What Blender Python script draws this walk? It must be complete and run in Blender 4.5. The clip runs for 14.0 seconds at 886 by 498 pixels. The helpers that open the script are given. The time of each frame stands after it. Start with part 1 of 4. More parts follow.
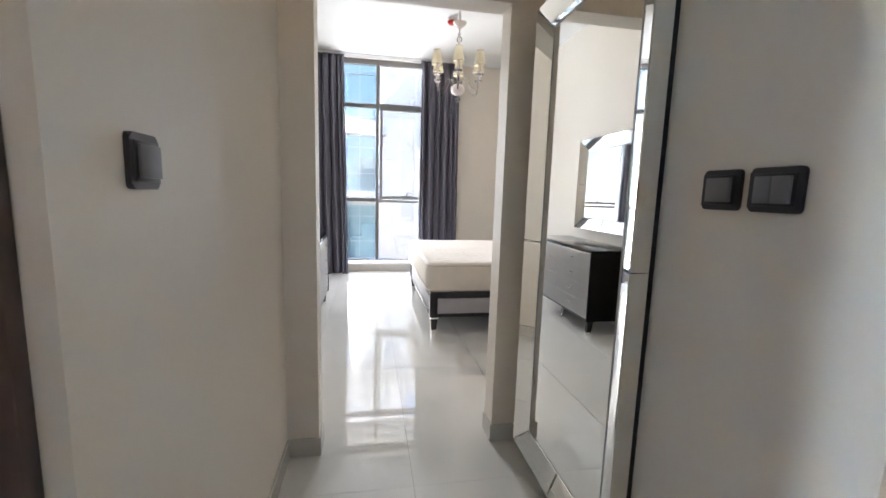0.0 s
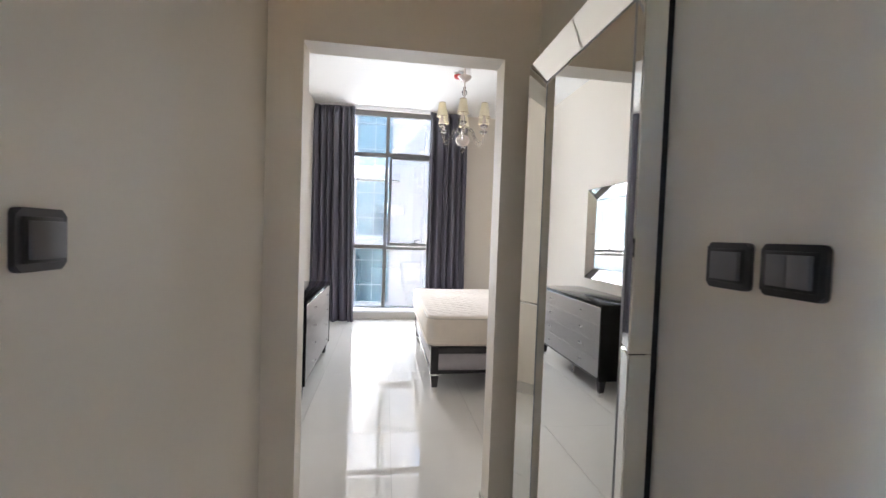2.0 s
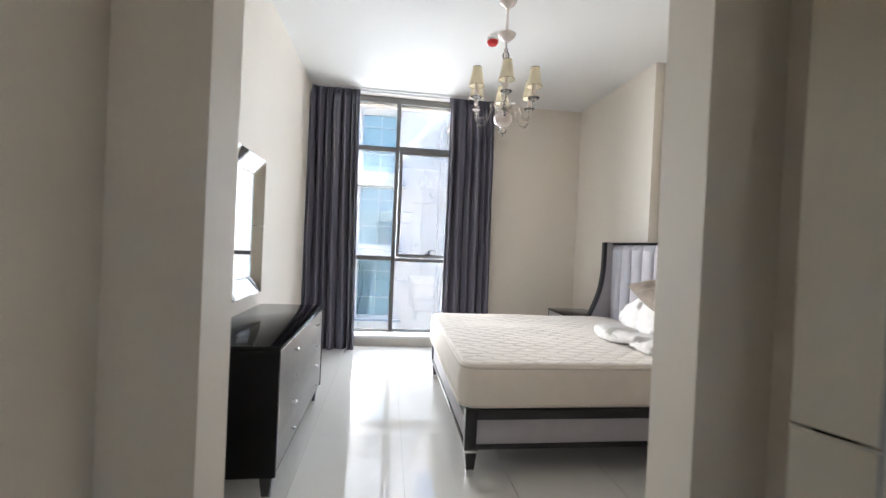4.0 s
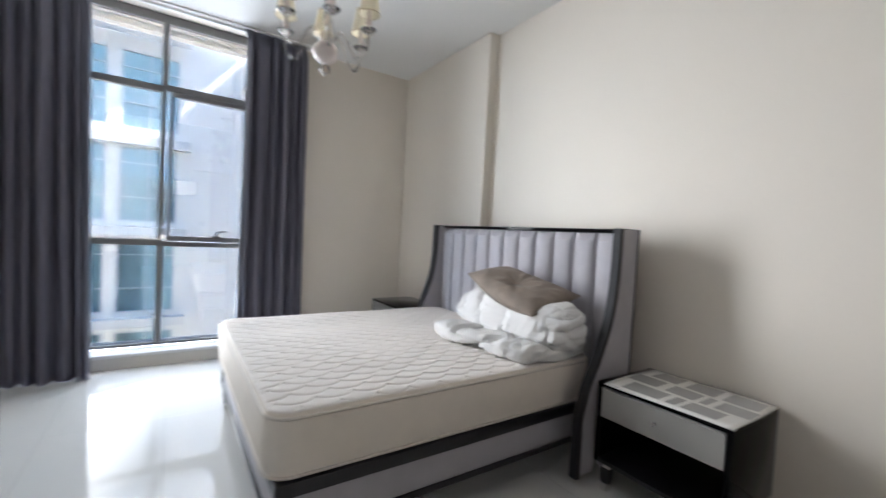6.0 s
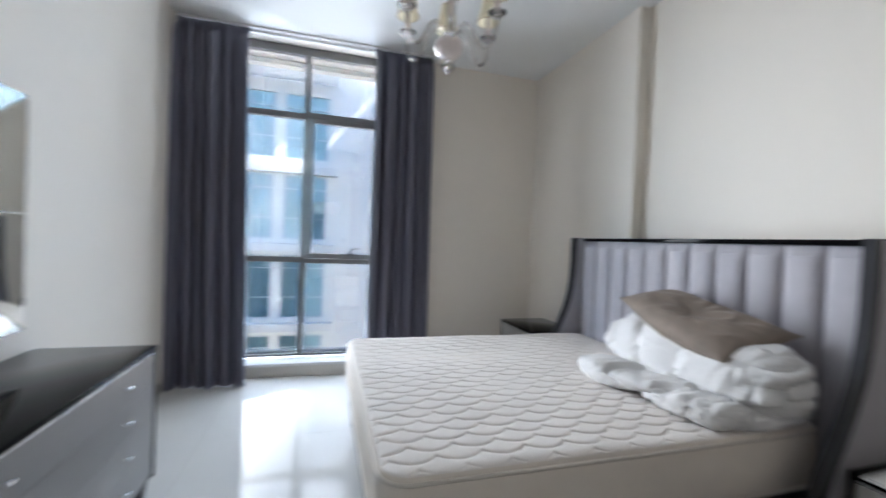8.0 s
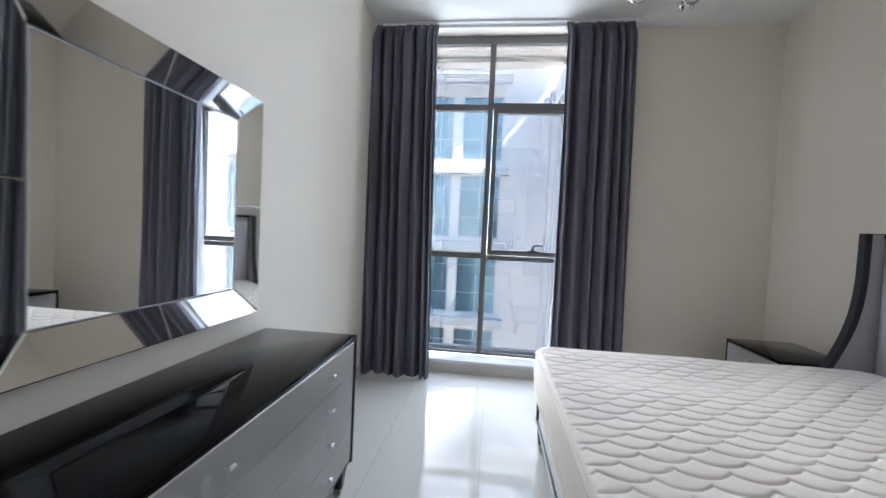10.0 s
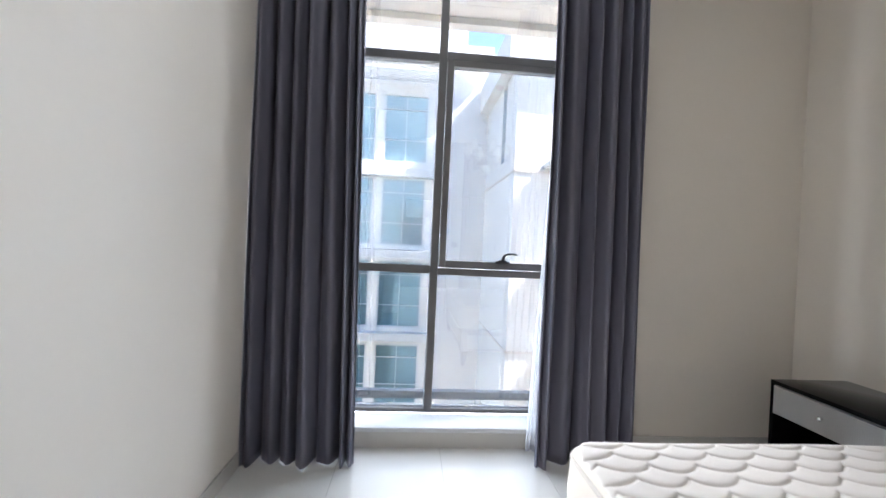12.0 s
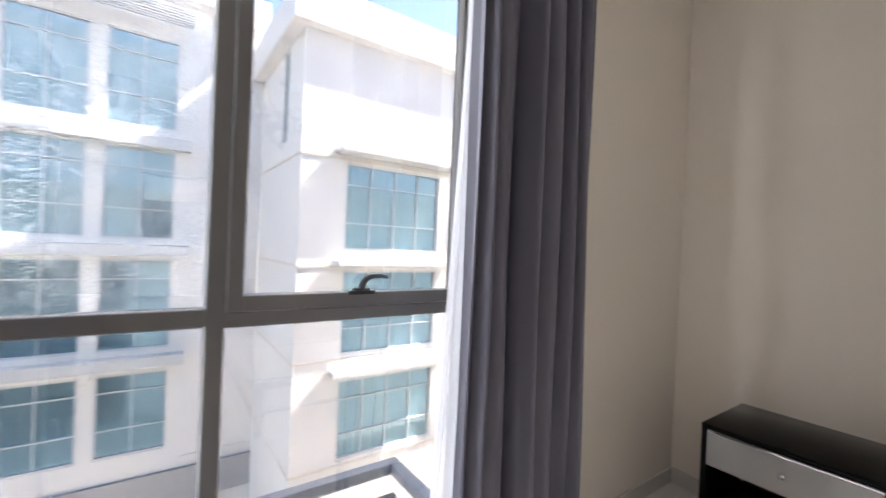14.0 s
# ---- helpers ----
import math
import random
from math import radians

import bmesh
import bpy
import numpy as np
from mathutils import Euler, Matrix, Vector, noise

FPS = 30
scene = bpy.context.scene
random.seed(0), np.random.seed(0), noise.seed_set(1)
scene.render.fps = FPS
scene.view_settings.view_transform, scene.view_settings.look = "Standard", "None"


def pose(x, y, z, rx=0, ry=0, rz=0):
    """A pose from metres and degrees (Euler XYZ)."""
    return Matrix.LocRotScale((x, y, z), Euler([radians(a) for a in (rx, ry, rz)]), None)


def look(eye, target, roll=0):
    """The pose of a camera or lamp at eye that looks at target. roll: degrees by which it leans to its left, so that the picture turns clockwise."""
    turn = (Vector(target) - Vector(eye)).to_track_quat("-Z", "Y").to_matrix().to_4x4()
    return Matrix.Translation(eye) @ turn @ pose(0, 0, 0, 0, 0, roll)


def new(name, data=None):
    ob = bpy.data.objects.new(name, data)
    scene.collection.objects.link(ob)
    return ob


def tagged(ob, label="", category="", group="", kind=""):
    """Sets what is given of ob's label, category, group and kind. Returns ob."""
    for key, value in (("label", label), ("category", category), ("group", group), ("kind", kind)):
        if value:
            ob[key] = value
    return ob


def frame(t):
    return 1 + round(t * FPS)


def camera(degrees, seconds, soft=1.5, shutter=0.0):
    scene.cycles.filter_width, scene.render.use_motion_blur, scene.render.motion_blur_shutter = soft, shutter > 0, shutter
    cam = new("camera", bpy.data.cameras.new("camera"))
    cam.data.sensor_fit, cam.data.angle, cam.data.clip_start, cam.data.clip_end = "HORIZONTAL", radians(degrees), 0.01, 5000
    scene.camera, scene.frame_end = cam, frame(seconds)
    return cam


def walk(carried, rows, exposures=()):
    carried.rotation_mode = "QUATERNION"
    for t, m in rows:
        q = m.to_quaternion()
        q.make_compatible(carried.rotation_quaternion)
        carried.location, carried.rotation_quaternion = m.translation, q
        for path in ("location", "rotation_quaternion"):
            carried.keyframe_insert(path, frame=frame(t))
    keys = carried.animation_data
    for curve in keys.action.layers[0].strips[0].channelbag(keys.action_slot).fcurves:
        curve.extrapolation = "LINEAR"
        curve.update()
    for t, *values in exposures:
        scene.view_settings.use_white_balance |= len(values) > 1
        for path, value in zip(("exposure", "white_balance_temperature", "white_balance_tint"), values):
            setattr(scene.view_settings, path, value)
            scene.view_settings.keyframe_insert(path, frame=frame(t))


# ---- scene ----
cam = camera(94.7, 14.0, shutter=0.5)
PATH = [
    (0, (0.809, 1.067, 1.256), (1.164, 3.016, 0.983), 1.7),
    (0.5, (0.852, 1.066, 1.254), (1.197, 3.006, 0.911), 2.0),
    (1, (0.87, 1.089, 1.275), (1.224, 3.046, 1.066), 2.1),
    (1.5, (0.896, 1.107, 1.327), (1.227, 3.077, 1.227), 1.9),
    (2, (0.931, 1.17, 1.318), (1.213, 3.149, 1.253), 2.0),
    (2.5, (0.935, 1.38, 1.299), (1.186, 3.364, 1.247), 2.5),
    (2.7, (0.927, 1.52, 1.31), (1.16, 3.506, 1.271), 2.4),
    (4.8, (0.845, 2.53, 1.31), (1.217, 4.495, 1.3), 3.4),
    (5, (0.865, 2.584, 1.33), (1.317, 4.532, 1.297), 3.4),
    (5.5, (0.913, 2.81, 1.312), (1.658, 4.665, 1.261), 3.5),
    (6, (0.995, 3.007, 1.329), (2.111, 4.665, 1.261), 3.2),
    (6.5, (1.042, 3.156, 1.372), (2.557, 4.455, 1.237), 2.2),
    (7, (1.057, 3.237, 1.389), (2.752, 4.286, 1.226), 1.2),
    (7.5, (1.084, 3.305, 1.311), (2.381, 4.827, 1.261), 2.0),
    (8, (1.125, 3.358, 1.346), (1.688, 5.277, 1.311), 2.3),
    (8.5, (1.119, 3.347, 1.337), (0.916, 5.336, 1.258), 2.7),
    (8.7, (1.065, 3.361, 1.315), (0.657, 5.317, 1.217), 2.5),
    (10.8, (0.965, 4.09, 1.308), (0.885, 6.088, 1.268), 2.5),
    (11, (0.938, 4.212, 1.293), (0.888, 6.211, 1.262), 2.4),
    (11.5, (0.927, 4.547, 1.313), (0.924, 6.546, 1.262), 2.4),
    (12, (0.772, 4.935, 1.277), (0.924, 6.929, 1.259), 2.7),
    (12.5, (0.77, 5.276, 1.326), (1.013, 7.26, 1.287), 2.6),
    (13, (0.763, 5.662, 1.336), (1.21, 7.611, 1.319), 2.8),
    (13.5, (0.741, 6.009, 1.329), (1.493, 7.863, 1.322), 3.0),
    (14, (0.773, 6.303, 1.358), (1.924, 7.939, 1.345), 2.5),
]
EXPOSURES = ((0.0, 6.02, 6380, 12.5), (1.0, 6.04, 6400, 13), (1.5, 5.94, 6430, 14), (2.7, 5.90, 6430, 13), (5.0, 5.53, 6000, 10), (5.5, 5.44, 5880, 10),
             (6.5, 5.42, 6050, 11), (7.0, 5.55, 6220, 13), (7.5, 5.55, 5900, 10), (8.0, 5.28, 5650, 9), (8.5, 5.22, 5720, 9.5), (11.5, 5.32, 5850, 10), (12.0, 5.38, 5980, 11), (12.5, 5.36, 6060, 12), (13.2, 5.33, 6480, 15), (14.0, 5.25, 6580, 15.5))
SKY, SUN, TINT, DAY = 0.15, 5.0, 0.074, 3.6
EAST_FILL = 0.48
walk(cam, [(t, look(eye, target, roll)) for t, eye, target, roll in PATH], EXPOSURES)

# ---- world, sun, exposure ----
world = bpy.data.worlds.new("sky")
scene.world = world
world.use_nodes = True
_nt = world.node_tree
_sky = _nt.nodes.new("ShaderNodeTexSky")
_sky.sky_type = "NISHITA"
_sky.sun_disc = False
_sky.sun_elevation = radians(49.8)
_sky.sun_rotation = radians(103.7)
_sky.altitude = 20
_sky.air_density = 1.0
_sky.dust_density = 0.9
_bg = _nt.nodes["Background"]
_nt.links.new(_sky.outputs[0], _bg.inputs[0])
_bg.inputs[1].default_value = SKY

sun_data = bpy.data.lights.new("sun", "SUN")
sun_data.energy = SUN
sun_data.angle = radians(0.5)
sun_data.color = (1.0, 0.95, 0.88)
sun = new("sun", sun_data)
sun.matrix_world = look((8.2, -2.0, 10), (0, 0, 0))


# ---- materials ----
def material(name, color, rough=0.5, metal=0.0, var=0.06, scale=6.0, bump=0.0, bscale=80.0, fine=40.0,
             coat=0.0, ior=1.5, sheen=0.0, stretch=(1, 1, 1), rvar=0.0, piece=0.0):
    """Principled material with colour variation at two scales, optional relief and per-piece tone."""
    m = bpy.data.materials.new(name)
    m.use_nodes = True
    nt = m.node_tree
    n, ln = nt.nodes, nt.links
    p = n["Principled BSDF"]
    p.inputs["Roughness"].default_value = rough
    p.inputs["Metallic"].default_value = metal
    p.inputs["IOR"].default_value = ior
    p.inputs["Coat Weight"].default_value = coat
    p.inputs["Sheen Weight"].default_value = sheen
    tc = n.new("ShaderNodeTexCoord")
    mp = n.new("ShaderNodeMapping")
    mp.inputs["Scale"].default_value = stretch
    ln.new(tc.outputs["Object"], mp.inputs["Vector"])
    big = n.new("ShaderNodeTexNoise")
    big.inputs["Scale"].default_value = scale
    big.inputs["Detail"].default_value = 5
    ln.new(mp.outputs[0], big.inputs["Vector"])
    small = n.new("ShaderNodeTexNoise")
    small.inputs["Scale"].default_value = scale * fine
    small.inputs["Detail"].default_value = 3
    ln.new(mp.outputs[0], small.inputs["Vector"])
    add = n.new("ShaderNodeMath")
    add.operation = "MULTIPLY_ADD"
    ln.new(small.outputs["Fac"], add.inputs[0])
    add.inputs[1].default_value = 0.35
    ln.new(big.outputs["Fac"], add.inputs[2])
    tone = n.new("ShaderNodeMapRange")
    tone.inputs["From Min"].default_value, tone.inputs["From Max"].default_value = 0.35, 1.0
    tone.inputs["To Min"].default_value, tone.inputs["To Max"].default_value = 1 - var, 1 + var
    ln.new(add.outputs[0], tone.inputs["Value"])
    last = tone.outputs[0]
    if piece:
        info = n.new("ShaderNodeObjectInfo")
        pr = n.new("ShaderNodeMapRange")
        pr.inputs["To Min"].default_value, pr.inputs["To Max"].default_value = 1 - piece, 1 + piece
        ln.new(info.outputs["Random"], pr.inputs["Value"])
        mul = n.new("ShaderNodeMath")
        mul.operation = "MULTIPLY"
        ln.new(last, mul.inputs[0])
        ln.new(pr.outputs[0], mul.inputs[1])
        last = mul.outputs[0]
    vm = n.new("ShaderNodeVectorMath")
    vm.operation = "SCALE"
    vm.inputs[0].default_value = color
    ln.new(last, vm.inputs["Scale"])
    ln.new(vm.outputs[0], p.inputs["Base Color"])
    if rvar:
        rr = n.new("ShaderNodeMapRange")
        rr.inputs["To Min"].default_value, rr.inputs["To Max"].default_value = max(0.0, rough - rvar), rough + rvar
        ln.new(big.outputs["Fac"], rr.inputs["Value"])
        ln.new(rr.outputs[0], p.inputs["Roughness"])
    if bump:
        bt = n.new("ShaderNodeTexNoise")
        bt.inputs["Scale"].default_value = bscale
        bt.inputs["Detail"].default_value = 4
        ln.new(mp.outputs[0], bt.inputs["Vector"])
        b = n.new("ShaderNodeBump")
        b.inputs["Strength"].default_value = 0.6
        b.inputs["Distance"].default_value = bump
        ln.new(bt.outputs["Fac"], b.inputs["Height"])
        ln.new(b.outputs[0], p.inputs["Normal"])
    return m


def glass_pane(name, tint, gloss=1.0):
    """Thin clear pane: tinted see-through with Fresnel gloss."""
    m = bpy.data.materials.new(name)
    m.use_nodes = True
    nt = m.node_tree
    nt.nodes.remove(nt.nodes["Principled BSDF"])
    tr = nt.nodes.new("ShaderNodeBsdfTransparent")
    tr.inputs[0].default_value = (*tint, 1)
    gl = nt.nodes.new("ShaderNodeBsdfGlossy")
    gl.inputs["Roughness"].default_value = 0.02
    fr = nt.nodes.new("ShaderNodeFresnel")
    fr.inputs["IOR"].default_value = 1.45
    k = nt.nodes.new("ShaderNodeMath")
    k.operation = "MULTIPLY"
    k.inputs[1].default_value = gloss
    nt.links.new(fr.outputs[0], k.inputs[0])
    mix = nt.nodes.new("ShaderNodeMixShader")
    nt.links.new(k.outputs[0], mix.inputs[0])
    nt.links.new(tr.outputs[0], mix.inputs[1])
    nt.links.new(gl.outputs[0], mix.inputs[2])
    nt.links.new(mix.outputs[0], nt.nodes["Material Output"].inputs["Surface"])
    return m


def dusty(m, amount):
    """Speckled dust on a pane: fine spots that scatter the light from outside."""
    nt = m.node_tree
    out = nt.nodes["Material Output"]
    clean = out.inputs["Surface"].links[0].from_socket
    tc = nt.nodes.new("ShaderNodeTexCoord")
    mp = nt.nodes.new("ShaderNodeMapping")
    mp.inputs["Scale"].default_value = (130, 130, 320)
    fine = nt.nodes.new("ShaderNodeTexNoise")
    fine.inputs["Scale"].default_value = 1.0
    fine.inputs["Detail"].default_value = 4
    wide = nt.nodes.new("ShaderNodeTexNoise")
    wide.inputs["Scale"].default_value = 3.0
    nt.links.new(tc.outputs["Object"], mp.inputs[0])
    nt.links.new(mp.outputs[0], fine.inputs["Vector"])
    nt.links.new(tc.outputs["Object"], wide.inputs["Vector"])
    ramp = nt.nodes.new("ShaderNodeMapRange")
    ramp.inputs["From Min"].default_value, ramp.inputs["From Max"].default_value = 0.50, 0.62
    ramp.inputs["To Max"].default_value = amount
    nt.links.new(fine.outputs["Fac"], ramp.inputs["Value"])
    mul = nt.nodes.new("ShaderNodeMath")
    mul.operation = "MULTIPLY"
    nt.links.new(ramp.outputs[0], mul.inputs[0])
    nt.links.new(wide.outputs["Fac"], mul.inputs[1])
    tl = nt.nodes.new("ShaderNodeBsdfTranslucent")
    tl.inputs[0].default_value = (0.9, 0.9, 0.88, 1)
    mix = nt.nodes.new("ShaderNodeMixShader")
    nt.links.new(mul.outputs[0], mix.inputs[0])
    nt.links.new(clean, mix.inputs[1])
    nt.links.new(tl.outputs[0], mix.inputs[2])
    nt.links.new(mix.outputs[0], out.inputs["Surface"])
    return m


def sheer_cloth(name, color, through_part):
    m = bpy.data.materials.new(name)
    m.use_nodes = True
    nt = m.node_tree
    nt.nodes.remove(nt.nodes["Principled BSDF"])
    tr = nt.nodes.new("ShaderNodeBsdfTransparent")
    df = nt.nodes.new("ShaderNodeBsdfDiffuse")
    df.inputs[0].default_value = (*color, 1)
    tl = nt.nodes.new("ShaderNodeBsdfTranslucent")
    tl.inputs[0].default_value = (*color, 1)
    a = nt.nodes.new("ShaderNodeMixShader")
    a.inputs[0].default_value = 0.5
    nt.links.new(df.outputs[0], a.inputs[1])
    nt.links.new(tl.outputs[0], a.inputs[2])
    b = nt.nodes.new("ShaderNodeMixShader")
    b.inputs[0].default_value = 1 - through_part
    nt.links.new(tr.outputs[0], b.inputs[1])
    nt.links.new(a.outputs[0], b.inputs[2])
    nt.links.new(b.outputs[0], nt.nodes["Material Output"].inputs["Surface"])
    return m


def wrinkled(m, scale, height):
    """Crumpled cloth: sharp creases that run one into another, at two sizes."""
    nt = m.node_tree
    tc = nt.nodes.new("ShaderNodeTexCoord")
    last = None
    for k, part_height in ((1.0, height), (2.7, height * 0.4)):
        nz = nt.nodes.new("ShaderNodeTexNoise")
        nz.noise_type = "RIDGED_MULTIFRACTAL"
        nz.inputs["Scale"].default_value = scale * k
        nz.inputs["Detail"].default_value = 2
        nz.inputs["Distortion"].default_value = 0.9
        nt.links.new(tc.outputs["Object"], nz.inputs["Vector"])
        b = nt.nodes.new("ShaderNodeBump")
        b.inputs["Strength"].default_value = 0.7
        b.inputs["Distance"].default_value = part_height
        nt.links.new(nz.outputs["Fac"], b.inputs["Height"])
        if last:
            nt.links.new(last.outputs[0], b.inputs["Normal"])
        last = b
    nt.links.new(last.outputs[0], nt.nodes["Principled BSDF"].inputs["Normal"])
    return m


WALL = material("wall_paint", (0.82, 0.752, 0.660), 0.55, var=0.025, scale=1.2, bump=0.0006, bscale=220)
CEIL = material("ceiling_paint", (0.85, 0.84, 0.815), 0.7, var=0.02, scale=1.0, bump=0.0004, bscale=200)
TILE = material("polished_porcelain", (0.74, 0.723, 0.685), 0.014, var=0.03, scale=2.5, bump=0.00006, bscale=2.0, piece=0.012, ior=1.75)
GROUT = material("grout", (0.46, 0.45, 0.42), 0.8, var=0.1, scale=20)
SKIRT = material("skirting_tile", (0.62, 0.59, 0.54), 0.22, var=0.04, scale=3)
SILL = material("sill_marble", (0.72, 0.71, 0.70), 0.15, var=0.05, scale=5)
ALU = material("window_aluminium", (0.15, 0.142, 0.135), 0.42, metal=0.15, var=0.03, scale=8)
BLACKPL = material("black_plastic", (0.012, 0.012, 0.013), 0.35, var=0.05)
CURTAIN = material("curtain_satin", (0.132, 0.126, 0.160), 0.45, var=0.10, scale=3, fine=90, bump=0.0006, bscale=500, sheen=0.08, stretch=(1, 1, 0.06))
SHEER = sheer_cloth("sheer_curtain", (0.72, 0.72, 0.73), 0.5)
LACQUER = material("black_lacquer", (0.004, 0.0038, 0.0042), 0.03, var=0.1, scale=4, rvar=0.01, ior=1.18)
BLACKFR = material("black_frame", (0.014, 0.013, 0.016), 0.28, var=0.1, scale=8)
SILVER = material("silver_ribbed_glass", (0.54, 0.54, 0.55), 0.28, metal=0.55, var=0.03, scale=10, bump=0.0012, bscale=160, stretch=(1, 1, 0.02))
DRAWER = material("grey_drawer_front", (0.44, 0.43, 0.408), 0.30, metal=0.35, var=0.03, scale=10, bump=0.0008, bscale=160, stretch=(1, 1, 0.02))
CHROME = material("chrome", (0.80, 0.80, 0.80), 0.12, metal=1.0, var=0.02)
MIRROR = material("mirror", (0.88, 0.89, 0.88), 0.005, metal=1.0, var=0.0)
BEVEL = material("bevelled_mirror", (0.84, 0.85, 0.83), 0.03, metal=1.0, var=0.01)
MIRSIDE = material("mirror_side", (0.60, 0.58, 0.53), 0.16, metal=0.9, var=0.03)
GREYFAB = material("grey_upholstery", (0.43, 0.41, 0.435), 0.75, var=0.06, scale=14, fine=60, bump=0.0009, bscale=700, sheen=0.3)
MATTOP = material("mattress_knit", (0.85, 0.79, 0.735), 0.85, var=0.035, scale=16, fine=50, bump=0.0008, bscale=500, sheen=0.2)
MATSIDE = material("mattress_border", (0.82, 0.745, 0.655), 0.8, var=0.04, scale=12, fine=60, bump=0.001, bscale=420)
PIPING = material("mattress_piping", (0.66, 0.60, 0.53), 0.7, var=0.05)
DUVET = wrinkled(material("white_duvet", (0.73, 0.715, 0.70), 0.85, var=0.03, scale=20, sheen=0.2), 9.0, 0.010)
VELVET = material("taupe_velvet", (0.215, 0.168, 0.130), 0.75, var=0.2, scale=12, fine=30, bump=0.0008, bscale=600, sheen=0.12)
SHEETW = material("white_glossy_sheet", (0.84, 0.82, 0.78), 0.22, var=0.03, scale=9)
SHEETG = material("grey_patch", (0.50, 0.49, 0.47), 0.2, metal=0.2, var=0.06, scale=9)
WARD = material("grey_oak_laminate", (0.225, 0.198, 0.178), 0.45, var=0.16, scale=5, fine=12, bump=0.0004, bscale=90, stretch=(6, 6, 0.25))
WARDK = material("brown_end_panel", (0.075, 0.045, 0.037), 0.45, var=0.15, scale=5, fine=12, stretch=(6, 6, 0.25))
SWPLATE = material("charcoal_switch_plate", (0.026, 0.023, 0.028), 0.28, var=0.05)
SWKEY = material("grey_switch_rocker", (0.15, 0.142, 0.15), 0.35, var=0.04)
SHADE = sheer_cloth("cream_lampshade", (0.95, 0.90, 0.77), 0.05)
TRIMG = material("shade_trim", (0.33, 0.24, 0.13), 0.5, var=0.05)
CRYSTAL = glass_pane("clear_crystal", (0.975, 0.96, 0.945), 1.3)
PEARL = material("pearl_glass", (0.80, 0.71, 0.67), 0.12, metal=0.12, var=0.05, coat=0.5)
WHITEPL = material("white_plastic", (0.80, 0.79, 0.77), 0.4, var=0.02)
REDPL = material("red_plastic", (0.55, 0.02, 0.02), 0.35, var=0.05)
# dark tint put in to bring the sunlit view down to the room's exposure
PANE = glass_pane("dimmed_glass", (TINT, TINT, TINT), 0.8)
# dark warm tint keeps the added hall window from showing in reflections
FILL_GLASS = glass_pane("fill_window_glass", (0.116, 0.081, 0.060), 0.8)
DUSTPANE = dusty(glass_pane("dusty_dimmed_glass", (TINT, TINT, TINT), 0.8), 0.07)
STUCCO = material("white_stucco", (0.85, 0.825, 0.79), 0.8, var=0.06, scale=0.6, bump=0.004, bscale=30)
STUCCO2 = material("cream_stucco", (0.78, 0.70, 0.60), 0.8, var=0.06, scale=0.6, bump=0.004, bscale=30)
EXTGL = material("blue_green_glazing", (0.29, 0.46, 0.53), 0.05, metal=0.5, var=0.10, scale=0.5)
EXTALU = material("white_aluminium", (0.66, 0.67, 0.66), 0.4, var=0.03)
GREYALU = material("grey_aluminium", (0.40, 0.41, 0.43), 0.4, metal=0.3, var=0.05)
GROUND = material("pale_paving", (0.50, 0.46, 0.40), 0.9, var=0.12, scale=0.4)


# ---- building helpers ----
ORIGIN = {}


def box(bm, x0, x1, y0, y1, z0, z1, bevel=0.0, seg=2):
    """A box added to bm, its edges rounded by bevel."""
    r = bmesh.ops.create_cube(bm, size=1.0)
    vs = r["verts"]
    for v in vs:
        v.co = Vector(((x0 + x1) / 2 + v.co.x * (x1 - x0), (y0 + y1) / 2 + v.co.y * (y1 - y0), (z0 + z1) / 2 + v.co.z * (z1 - z0)))
    if bevel:
        es = list({e for v in vs for e in v.link_edges})
        bmesh.ops.bevel(bm, geom=es, offset=bevel, segments=seg, affect="EDGES", profile=0.5)
    return bm


def boxed(*a, **k):
    return box(bmesh.new(), *a, **k)


def finish(name, bm, mat, smooth):
    me = bpy.data.meshes.new(name)
    bmesh.ops.recalc_face_normals(bm, faces=bm.faces)
    bm.to_mesh(me)
    bm.free()
    me.materials.append(mat)
    if smooth:
        me.shade_smooth()
        try:
            me.set_sharp_from_angle(angle=radians(38))
        except AttributeError:
            pass
    return me


def structure(name, bm, mat, label, smooth=False, category=""):
    ob = new(name, finish(name, bm, mat, smooth))
    ORIGIN[ob] = Vector((0, 0, 0))
    return tagged(ob, label, category or name.split("_")[0], kind="structure")


def thing(name, at, label, category, group="", kind=""):
    e = new(name)
    e.empty_display_size = 0.1
    e.location = at
    ORIGIN[e] = Vector(at)
    return tagged(e, label, category, group, kind)


def part(name, bm, mat, parent, label="", smooth=True):
    o = ORIGIN[parent]
    bmesh.ops.translate(bm, verts=bm.verts, vec=-o)
    ob = new(name, finish(name, bm, mat, smooth))
    ob.parent = parent
    ORIGIN[ob] = o
    if label:
        ob["label"] = label
    return ob


def lathe(bm, profile, cx, cy, seg=24):
    """Turned shape: profile of (radius, z) about the upright axis at cx, cy."""
    rings = []
    for r, z in profile:
        rings.append([bm.verts.new((cx + r * math.cos(2 * math.pi * i / seg), cy + r * math.sin(2 * math.pi * i / seg), z)) for i in range(seg)])
    for a, b in zip(rings, rings[1:]):
        for i in range(seg):
            j = (i + 1) % seg
            bm.faces.new((a[i], a[j], b[j], b[i]))
    if profile[0][0] > 1e-4:
        bm.faces.new(rings[0][::-1])
    if profile[-1][0] > 1e-4:
        bm.faces.new(rings[-1])
    return bm


